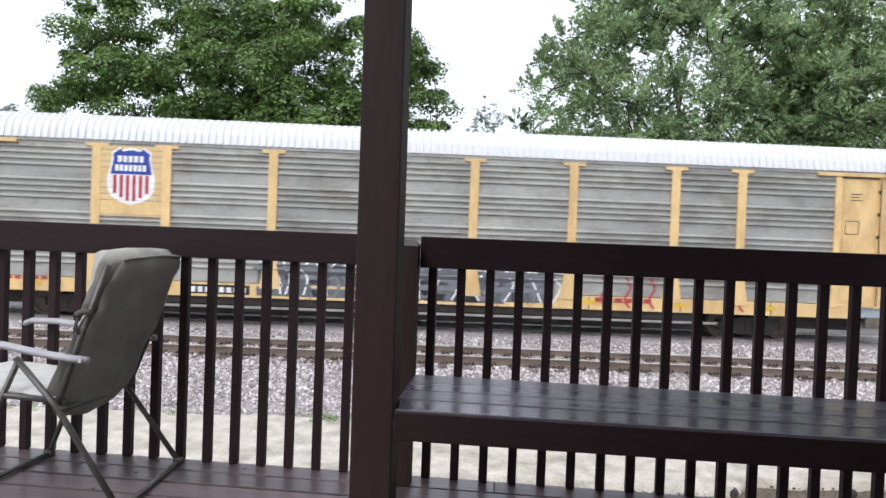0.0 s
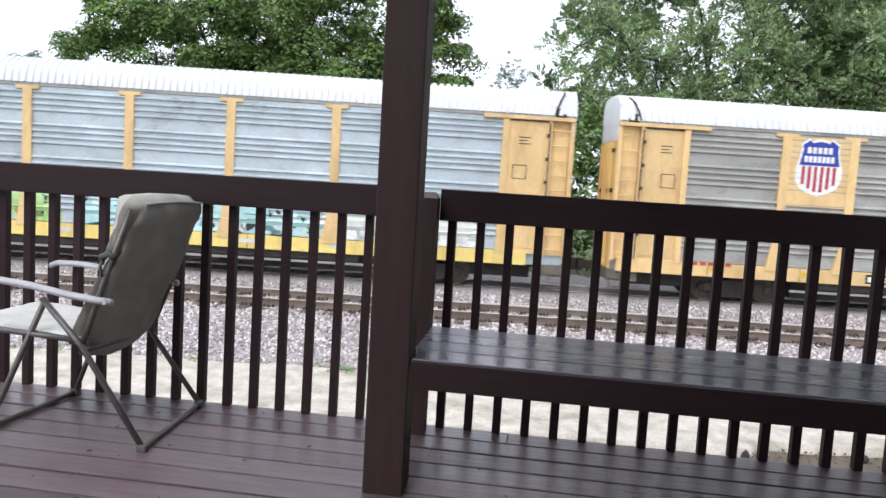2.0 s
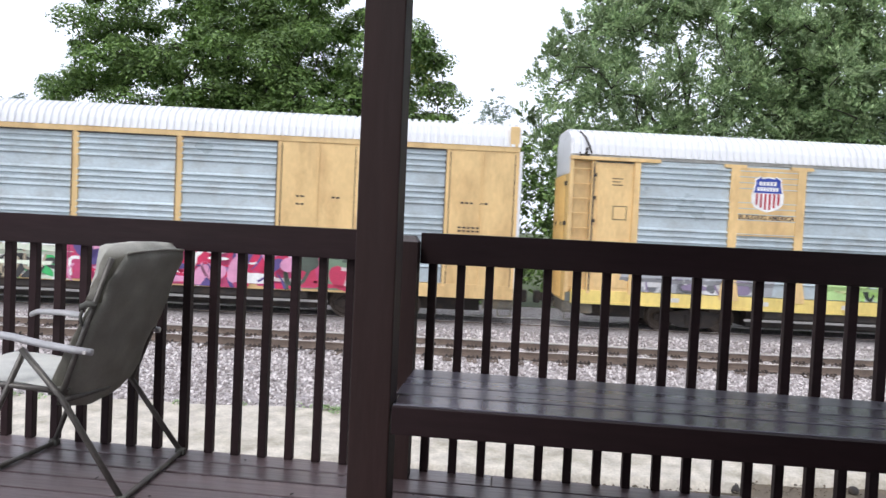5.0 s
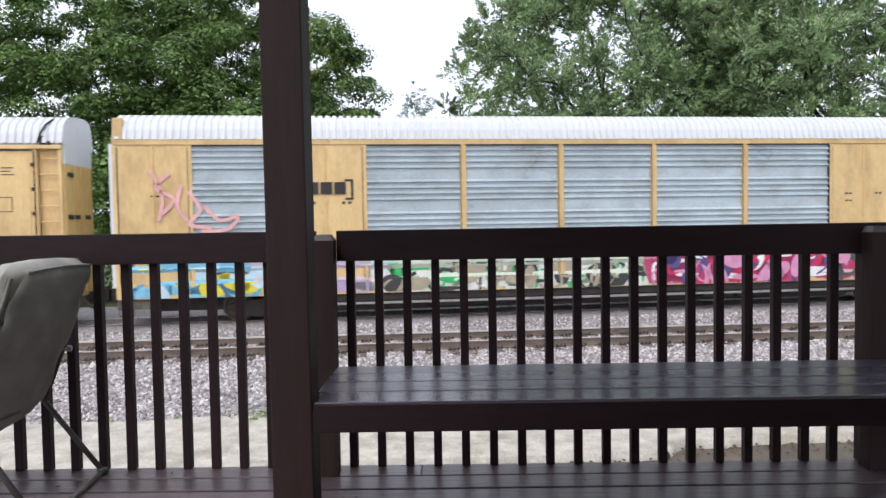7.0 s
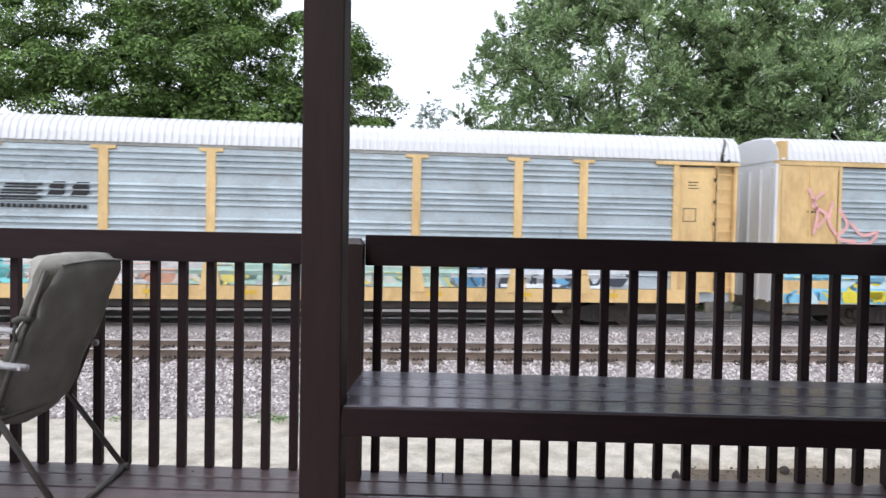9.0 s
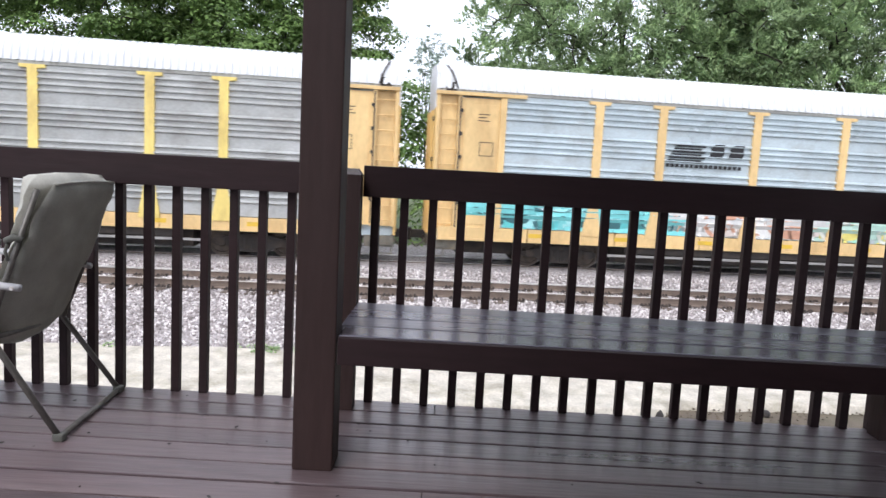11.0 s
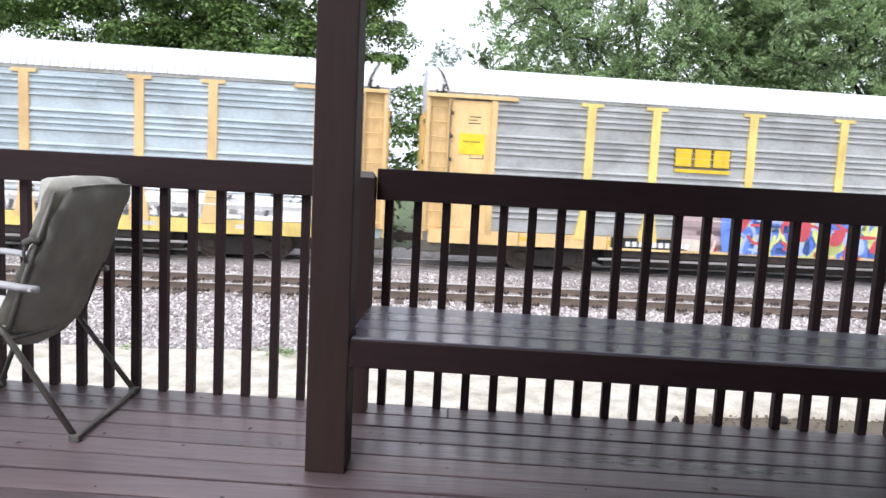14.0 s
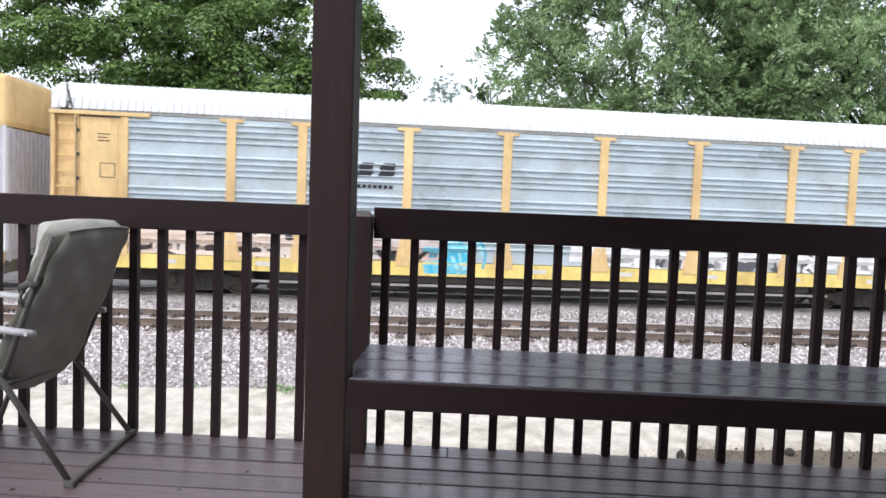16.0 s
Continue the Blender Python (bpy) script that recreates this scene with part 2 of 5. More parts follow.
def part(name, bm, material, parent, label="", smooth=False):
    ob = new(name, mesh(name, bm, material, smooth))
    ob.parent = parent
    return tagged(ob, label)


def thing(name, bm, material, label, category="", group="", kind="", smooth=False):
    return tagged(new(name, mesh(name, bm, material, smooth)), label, category, group, kind)


def empty(name, label, category="", group="", kind="", at=(0, 0, 0)):
    ob = new(name)
    ob.location = at
    return tagged(ob, label, category, group, kind)


# ---- the lie of the tracks: a line that runs slightly away from the porch ----
TRACK_TURN = 7.5
TRACK_Y = 20.0        # near side of the train where it crosses x = 0
RAIL_Z = -1.70
NEAR_RAIL_Z = -1.78


def on_track(s, d=0.0, z=0.0):
    """The pose at s metres along the line and d metres beyond the train's near side."""
    a = radians(TRACK_TURN)
    return pose(s * math.cos(a) - d * math.sin(a), TRACK_Y + s * math.sin(a) + d * math.cos(a), z, 0, 0, TRACK_TURN)


# ---- ground ----
def slab_edge(x):
    """The near edge of the slab, with a broken corner on its far stretch."""
    step = min(1.0, max(0.0, (x - 3.45) / 0.3))
    return 8.97 + 0.05 * min(2.0, max(-1.0, x)) + 0.10 * min(1.5, max(0.0, x - 2.0)) + 0.36 * step + 0.11 * max(0.0, x - 3.7) - 0.25 * max(0.0, -1.5 - x)


def build_ground():
    bm = bmesh.new()
    bmesh.ops.create_grid(bm, x_segments=8, y_segments=8, size=600)
    g = thing("ground", bm, M_GRASS, "flat grassy ground around the railway line", "ground", kind="structure")
    g.location = (0, 300, -2.16)
    # dirt beside the porch
    bm = bmesh.new()
    bmesh.ops.create_grid(bm, x_segments=90, y_segments=40, size=1)
    for v in bm.verts:
        v.co = (v.co.x * 16, 6.0 + v.co.y * 6.5, -2.12 + 0.03 * noise.noise(v.co * 9))
    thing("dirt_ground", bm, M_DIRT, "packed brown dirt between the porch and the slab", "ground", kind="structure", smooth=True)
    # concrete slab with a ragged near edge
    bm = bmesh.new()
    top, low = [], []
    near, far = [], []
    n = 260
    for i in range(n + 1):
        x = -14 + 28 * i / n
        edge = slab_edge(x) + 0.07 * noise.noise(Vector((x * 0.9, 3, 0))) + 0.05 * noise.noise(Vector((x * 4, 8, 0)))
        far.append((x, 11.35 + 0.091 * x + 0.12 * noise.noise(Vector((x * 0.8, 0, 5)))))
        near.append((x, edge))
    for (x, y0), (_, y1) in zip(near, far):
        col = []
        for k in range(19):
            y = y0 + (y1 - y0) * k / 18
            col.append(bm.verts.new((x, y, -2.0 + 0.03 * noise.noise(Vector((x * 0.7, y * 0.9, 1))) + 0.022 * noise.noise(Vector((x * 3.5, y * 4.5, 2))))))
        low.append(bm.verts.new((x, y0 - 0.03, -2.2)))
        top.append(col)
    for i in range(n):
        for k in range(18):
            bm.faces.new((top[i][k], top[i + 1][k], top[i + 1][k + 1], top[i][k + 1]))
        bm.faces.new((low[i], low[i + 1], top[i + 1][0], top[i][0]))
    thing("pavement", bm, M_CONCRETE, "old pale concrete slab with a broken edge beside the ballast", "pavement", kind="structure", smooth=True)


def build_rubble():
    """Broken bits along the near edge of the slab."""
    rng = random.Random(31)
    bm = bmesh.new()
    for _ in range(900):
        x = rng.uniform(-4, 8)
        y = slab_edge(x) - rng.random() ** 2 * 0.5 + 0.08
        r = rng.uniform(0.006, 0.022)
        made = bmesh.ops.create_icosphere(bm, subdivisions=1, radius=r)["verts"]
        for v in made:
            v.co = Vector((v.co.x * rng.uniform(0.8, 1.4), v.co.y, v.co.z * 0.7)) + Vector((x, y, -2.10 + r * 0.4))
    thing("rubble", bm, M_DIRT, "broken concrete rubble along the slab edge", "rubble", kind="stuff")


def build_lumps():
    """Dark broken lumps lying against the slab's edge."""
    rng = random.Random(5)
    for x, y, r in ((3.40, 9.22, 0.075), (4.98, 9.55, 0.06)):
        bm = bmesh.new()
        bmesh.ops.create_icosphere(bm, subdivisions=3, radius=r)
        for v in bm.verts:
            v.co *= 1 + 0.35 * noise.noise(v.co * 11 + Vector((x, 0, 0)))
            v.co.z = max(v.co.z, -r * 0.5)
        ob = thing("rubble_lump", bm, M_UNDER, "dark broken lump lying in the dirt beside the slab", "rubble", group="lumps beside the slab")
        ob.matrix_world = pose(x, y, -2.12 + r * 0.5, 0, 0, rng.uniform(0, 360))


def build_debris():
    """Specks of bark, seeds and grit dropped on the deck."""
    rng = random.Random(17)
    bm = bmesh.new()
    for _ in range(70):
        x, y = rng.uniform(-1.9, 2.0), rng.uniform(1.7, 3.1)
        if abs(x - 0.04) < 0.12 and 2.3 < y < 2.6:
            continue
        r = rng.uniform(0.002, 0.0055)
        made = bmesh.ops.create_icosphere(bm, subdivisions=1, radius=r)["verts"]
        k, a = rng.uniform(1.0, 3.0), rng.uniform(0, 3.1)
        for v in made:
            q = v.co.x * k
            v.co = Vector((x + q * math.cos(a) - v.co.y * math.sin(a), y + q * math.sin(a) + v.co.y * math.cos(a), 0.0015 + (v.co.z + r) * 0.5))
    thing("deck_debris", bm, M_UNDER, "dark specks of grit and bark scattered on the deck", "debris", kind="stuff")


def build_ballast():
    # one bed under both tracks, in the line's own space
    bm = bmesh.new()
    prof = [(-9.0, -2.10), (-8.0, -2.02), (-6.6, -1.97), (-4.6, -1.965), (-4.1, -2.0), (-1.5, -2.0), (-1.1, -1.92), (-0.5, -1.80), (0.55, -1.735), (2.5, -1.74), (4.2, -1.88), (7.6, -1.95), (9.0, -2.25)]
    cols = []
    n = 160
    for i in range(n + 1):
        s = -60 + 120 * i / n
        row = []
        for j in range(len(prof) - 1):
            for k in range(6):
                f = k / 6
                y = prof[j][0] + (prof[j + 1][0] - prof[j][0]) * f
                z = prof[j][1] + (prof[j + 1][1] - prof[j][1]) * f
                row.append(bm.verts.new((s, y, z + 0.03 * noise.noise(Vector((s * 2, y * 2, 0))))))
        cols.append(row)
    for a, b in zip(cols, cols[1:]):
        for k in range(len(a) - 1):
            bm.faces.new((a[k], b[k], b[k + 1], a[k + 1]))
    bed = thing("ballast_bed", bm, M_BALLAST, "bed of grey and brown ballast under two tracks", "ballast", kind="structure", smooth=True)
    bed.matrix_world = on_track(0)
    # loose stones
    rng = np.random.default_rng(4)
    base = np.array([(1, 0, 0), (-1, 0, 0), (0, 1, 0), (0, -1, 0), (0, 0, 1), (0, 0, -1)], float)
    faces = np.array([(0, 2, 4), (2, 1, 4), (1, 3, 4), (3, 0, 4), (2, 0, 5), (1, 2, 5), (3, 1, 5), (0, 3, 5)])
    ys = np.array([p[0] for p in prof])
    zs = np.array([p[1] for p in prof])
    count = 60000
    s = rng.uniform(-17, 19, count)
    d = rng.uniform(-8.9, -0.3, count)
    r = rng.uniform(0.018, 0.048, count)
    z = np.interp(d, ys, zs) + r * 0.25
    turn = rng.normal(size=(count, 3, 3))
    q, _ = np.linalg.qr(turn)
    stretch = rng.uniform(0.6, 1.35, (count, 6, 1))
    v = np.einsum("nij,kj->nki", q, base) * stretch * r[:, None, None]
    v += np.stack([s, d, z], 1)[:, None, :]
    f = (faces[None] + 6 * np.arange(count)[:, None, None]).reshape(-1, 3)
    me = bpy.data.meshes.new("ballast_stones")
    me.from_pydata(v.reshape(-1, 3).tolist(), [], f.tolist())
    stone = mat("ballast_stone", (0.30, 0.275, 0.265), 0.9, vary=0.2, scale=20, bump=0)
    n, l = stone.node_tree.nodes, stone.node_tree.links
    geo = n.new("ShaderNodeNewGeometry")
    ramp = n.new("ShaderNodeValToRGB")
    ramp.color_ramp.elements[0].color = (0.20, 0.175, 0.165, 1)
    ramp.color_ramp.elements[1].color = (0.78, 0.735, 0.715, 1)
    mid = ramp.color_ramp.elements.new(0.55)
    mid.color = (0.44, 0.40, 0.385, 1)
    l.new(geo.outputs["Random Per Island"], ramp.inputs[0])
    l.new(ramp.outputs[0], n["Principled BSDF"].inputs["Base Color"])
    me.materials.append(stone)
    st = tagged(new("ballast_stones", me), "loose crushed grey ballast stones", "ballast", kind="stuff")
    st.matrix_world = on_track(0)


def rail_profile(y, z):
    """Cross-section of a rail with its head at z."""
    return [(y - 0.07, z - 0.18), (y - 0.07, z - 0.165), (y - 0.012, z - 0.145), (y - 0.012, z - 0.045), (y - 0.036, z - 0.036),
            (y - 0.036, z - 0.004), (y - 0.028, z), (y + 0.028, z), (y + 0.036, z - 0.004), (y + 0.036, z - 0.036),
            (y + 0.012, z - 0.045), (y + 0.012, z - 0.145), (y + 0.07, z - 0.165), (y + 0.07, z - 0.18)]


NEAR_TURN = 4.8       # the near track runs at a slightly flatter angle


def build_track(d, z, label, seed, turn=TRACK_TURN):
    """A track whose middle lies d beyond the train's near side."""
    rng = random.Random(seed)
    track = empty("railway_track", label, "track", group="railway tracks", kind="structure")
    track.matrix_world = Matrix.Translation((0, TRACK_Y + d, 0)) @ pose(0, 0, 0, 0, 0, turn)
    for side in (-0.75, 0.75):
        bm = bmesh.new()
        sweep(bm, rail_profile(side, z), -60, 60)
        ob = part("rail", bm, [M_RAILSTEEL, M_RAILHEAD], track)
        # the far rail's head side is bright too, painting its highlight line
        for p in ob.data.polygons:
            if p.center.z > z - 0.01 or (side > 0 and p.center.z > z - 0.03):
                p.material_index = 1
    bm = bmesh.new()
    box(bm, -0.115, 0.115, -1.3, 1.3, -0.16, 0.0, 0.012)
    tie = mesh("tie", bm, M_TIE)
    bm = bmesh.new()
    box(bm, -0.095, 0.095, -0.18, 0.18, 0.0, 0.02)
    for x, y in ((-0.05, -0.10), (0.05, -0.10), (-0.05, 0.10), (0.05, 0.10)):
        box(bm, x - 0.018, x + 0.018, y - 0.025, y + 0.025, 0.02, 0.05)
    box(bm, 0.13, 0.17, -0.09, 0.09, -0.02, 0.05)
    plate = mesh("tie_plate", bm, M_UNDER)
    for i in range(-55, 56):
        ob = new("tie", tie)
        ob.parent = track
        x = i * 0.52 + rng.uniform(-0.03, 0.03)
        ob.matrix_local = pose(x, rng.uniform(-0.05, 0.05), z - 0.182 - rng.uniform(0, 0.012), 0, 0, rng.uniform(-2, 2))
        for side in (-0.75, 0.75):
            ob = new("tie_plate", plate)
            ob.parent = track
            ob.matrix_local = pose(x, side, z - 0.184, 0, 0, rng.uniform(-3, 3))


# ---- porch ----
RAIL_TOP = 1.045
POST_L, POST_R = -0.032, 0.106


def build_porch():
    rng = random.Random(7)
    # the rim board carries the deck's outer edge
    bm = bmesh.new()
    box(bm, -6, 6, 3.105, 3.143, -0.29, -0.042)
    thing("deck_rim", bm, M_RAIL, "dark brown deck rim board", "deck", kind="structure")
    # roof out of view; its edges are set to shade the deck's right
    bm = bmesh.new()
    box(bm, -0.05, 5.4, -2.4, 3.25, 2.62, 2.72)
    for i in range(37):
        box(bm, -0.05, 5.4, -2.35 + i * 0.152, -2.35 + i * 0.152 + 0.144, 2.606, 2.62)
    thing("ceiling", bm, M_CEIL, "boarded porch ceiling", "ceiling", kind="structure")
    bm = bmesh.new()
    box(bm, -0.05, 5.4, 2.37, 2.52, 2.36, 2.606, 0.006)
    thing("porch_beam", bm, M_POST, "dark brown beam over the porch post", "beam", kind="structure")
    # unseen board, added to cut sky light on the deck and bench
    bm = bmesh.new()
    box(bm, -0.05, 5.4, 3.25, 3.29, 2.26, 2.74, 0.004)
    thing("eave_board", bm, M_POST, "unseen dark brown eave board added to cut sky light", "trim", kind="structure")
    # added dark sheet: shade for the board gaps, hiding the lit ground below
    bm = bmesh.new()
    box(bm, -5.95, 5.95, -2.4, 3.10, -0.10, -0.046)
    thing("deck_base", bm, M_RAIL, "dark sheet added beneath the deck boards to darken the gaps", "deck", kind="structure")
    # unseen sided walls, added to block light from the right and behind
    bm = bmesh.new()
    box(bm, 2.2, 2.35, -2.4, 2.30, 0.0, 2.606)
    for i in range(20):
        box(bm, 2.188, 2.2, -2.4, 2.30, i * 0.13, i * 0.13 + 0.122)
    thing("wall_east", bm, M_SHADE_WALL, "unseen brown wall added to darken the right of the porch", "wall", kind="structure")
    bm = bmesh.new()
    box(bm, -0.05, 2.35, -2.55, -2.4, 0.0, 2.606)
    for i in range(20):
        box(bm, -0.05, 2.188, -2.4, -2.388, i * 0.13, i * 0.13 + 0.122)
    thing("wall_south", bm, M_SHADE_WALL, "unseen brown wall added to cut light from behind the porch", "wall", kind="structure")
    # the roof post
    bm = bmesh.new()
    box(bm, POST_L, POST_R, 2.378, 2.516, 0.0, 2.36, 0.006)
    for v in bm.verts:
        v.co.x -= 0.004 * v.co.z            # it leans a little
    thing("porch_post", bm, M_POST, "square dark brown painted wooden roof post", "post")
    # deck boards
    floor = empty("floor", "brown stained deck boards with dark gaps", "floor", kind="structure")
    y = 3.134
    k = 0
    while y > -2.45:
        cuts = [-6.0, 0.44 if k == 0 else rng.choice((-1, 1)) * rng.uniform(2.3, 3.6), 6.0]
        if k == 6:
            cuts[1] = 0.42
        for a, b in zip(cuts, cuts[1:]):
            bm = bmesh.new()
            box(bm, a + 0.0015, b - 0.0015, y - 0.1295, y, -0.038, 0.0, 0.003)
            ob = part("deck_board", bm, M_DECK, floor)
            ob.location.z = rng.uniform(-0.002, 0.0005)
        if k == 0:
            # added dark strip stands for shade in this joint and stops light
            bm = bmesh.new()
            box(bm, 0.4382, 0.4418, y - 0.128, y - 0.001, -0.036, -0.004)
            part("board_joint", bm, M_UNDER, floor, "dark filler strip added in a board joint")
        y -= 0.1435 if k != 1 else 0.1465
        k += 1


def baluster_mesh():
    bm = bmesh.new()
    box(bm, -0.018, 0.018, -0.018, 0.018, 0.0, 1.0, 0.003)
    return mesh("baluster", bm, M_RAIL)


def rail_post(parent, x0):
    """A short square post with a bevelled top."""
    bm = bmesh.new()
    x1, y0, y1 = x0 + 0.089, 2.985, 3.074
    box(bm, x0, x1, y0, y1, 0, 1.005)
    ob = part("rail_post", bm, M_POST, parent)
    bm = bmesh.new()
    e = 0.016
    low = [(x0, y0), (x1, y0), (x1, y1), (x0, y1)]
    high = [(x0 + e, y0 + e), (x1 - e, y0 + e), (x1 - e, y1 - e), (x0 + e, y1 - e)]
    a = [bm.verts.new((x, y, 1.005)) for x, y in low]
    b = [bm.verts.new((x, y, 1.03)) for x, y in high]
    for i in range(4):
        bm.faces.new((a[i], a[(i + 1) % 4], b[(i + 1) % 4], b[i]))
    bm.faces.new(b)
    part("post_top", bm, M_POST_TOP, ob, "paler grey bevelled post top")


def build_railing():
    bal = baluster_mesh()
    for label, x0, x1, first, step, n, posts in (
            ("dark brown railing with square balusters beside the camp chair", -4.6, -0.002, -0.2245, -0.1247, 35, (-0.003, -2.43)),
            ("dark brown railing with square balusters behind the bench", 0.088, 4.7, 0.139, 0.1239, 36, (2.333,))):
        r = empty("railing", label, "railing", group="porch railings")
        for p in posts:
            rail_post(r, p)
        bm = bmesh.new()
        box(bm, x0, x1, 3.060, 3.098, RAIL_TOP - 0.132, RAIL_TOP, 0.004)
        part("top_rail", bm, M_RAIL, r)
        for i in range(n):
            x = first + i * step
            ob = new("baluster", bal)
            ob.parent = r
            ob.matrix_local = pose(x, 3.120, 0.0, 0, 0, random.uniform(-2, 2))


def build_bench():
    bench = empty("bench", "dark brown slatted wooden bench built along the railing", "bench")
    for i in range(4):
        y1 = 2.985 - i * 0.149
        bm = bmesh.new()
        box(bm, POST_R + 0.003 if i == 3 else 0.095, 2.95, y1 - 0.140, y1, 0.436, 0.474, 0.004)
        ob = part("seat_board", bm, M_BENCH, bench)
        ob.location.z = random.uniform(-0.002, 0.002)
    bm = bmesh.new()
    box(bm, POST_R + 0.006, 2.95, 2.366, 2.391, 0.379, 0.472, 0.003)
    part("apron", bm, M_RAIL, bench)
    for x in (1.2, 2.4):
        bm = bmesh.new()
        box(bm, x, x + 0.038, 2.43, 2.98, 0.385, 0.435)
        part("bearer", bm, M_RAIL, bench)
    for x in (2.75,):
        bm = bmesh.new()
        box(bm, x, x + 0.089, 2.44, 2.53, 0.0, 0.433, 0.003)
        part("leg", bm, M_RAIL, bench)


def cushion(bm, corners, thick, seg=8, puff=0.02, wrinkle=0.006, seed=0):
    """A padded sheet over four corners (a, b, c, d in order), puffed on both sides."""
    a, b, c, d = [Vector(p) for p in corners]
    nrm = (b - a).cross(d - a).normalized()
    grids = []
    for sign in (1, -1):
        rows = []
        for i in range(seg + 1):
            row = []
            for j in range(seg + 1):
                u, v = i / seg, j / seg
                p = a.lerp(b, u).lerp(d.lerp(c, u), v)
                bulge = thick / 2 * (min(1, 8 * u * (1 - u)) ** 0.5) * (min(1, 8 * v * (1 - v)) ** 0.5) + puff * math.sin(math.pi * u) * math.sin(math.pi * v)
                bulge += wrinkle * noise.noise(p * 14 + Vector((seed, 0, 0)))
                row.append(bm.verts.new(p + nrm * sign * bulge))
            rows.append(row)
        grids.append(rows)
        for i in range(seg):
            for j in range(seg):
                q = (rows[i][j], rows[i + 1][j], rows[i + 1][j + 1], rows[i][j + 1])
                bm.faces.new(q if sign > 0 else q[::-1])
    f, g = grids
    ring = [(i, 0) for i in range(seg)] + [(seg, j) for j in range(seg)] + [(i, seg) for i in range(seg, 0, -1)] + [(0, j) for j in range(seg, 0, -1)]
    for (i, j), (k, m) in zip(ring, ring[1:] + ring[:1]):
        bm.faces.new((f[i][j], g[i][j], g[k][m], f[k][m]))
    return bm


def sling(bm, low, high, y0, y1, front, thick, sag, seed, rows=16, cols=12):
    """Padded cloth between two side tubes; the foot hangs in a curve and the corners are rounded."""
    up = (high - low).normalized()
    out = Vector((-up.z, 0, up.x))
    sheets = []
    for sign in (1, -1):
        grid = []
        for i in range(rows + 1):
            u = i / rows
            line = []
            for k in range(cols + 1):
                v = k / cols
                inset = 0.045 * (max(0, (u - 0.86) / 0.14) ** 2) + 0.02 * (max(0, (0.12 - u) / 0.12) ** 2)
                y = y0 + inset + (y1 - y0 - 2 * inset) * v
                p = low.lerp(high, u)
                swell = thick / 2 * (min(1.0, 10 * u * (1 - u)) ** 0.5) * (min(1.0, 12 * v * (1 - v)) ** 0.5)
                belly = 0.018 * math.sin(math.pi * v) * math.sin(math.pi * min(1, u * 1.3))
                fold = 0.017 * noise.noise(Vector((y * 8 + u * 4, u * 6 - y * 3, seed * 3.1))) + 0.007 * noise.noise(Vector((y * 22, u * 16, seed)))
                q = p + out * (front[0] + (front[1] - front[0]) * u + sign * swell * (1.0 if seed < 3 else 0.45 + 0.6 * u) + fold * (1.0 if seed < 2 else 0.45) - belly) - Vector((0, 0, sag * math.sin(math.pi * v) * max(0, 1 - 4 * u))) + up * 0.010 * math.sin(math.pi * v) * max(0, 5 * u - 4)
                line.append(bm.verts.new((q.x, y, q.z)))
            grid.append(line)
        sheets.append(grid)
        for i in range(rows):
            for k in range(cols):
                f = (grid[i][k], grid[i + 1][k], grid[i + 1][k + 1], grid[i][k + 1])
                bm.faces.new(f if sign > 0 else f[::-1])
    a, b = sheets
    ring = [(i, 0) for i in range(rows)] + [(rows, k) for k in range(cols)] + [(i, cols) for i in range(rows, 0, -1)] + [(0, k) for k in range(cols, 0, -1)]
    for (i, k), (m, n) in zip(ring, ring[1:] + ring[:1]):
        bm.faces.new((a[i][k], b[i][k], b[m][n], a[m][n]))


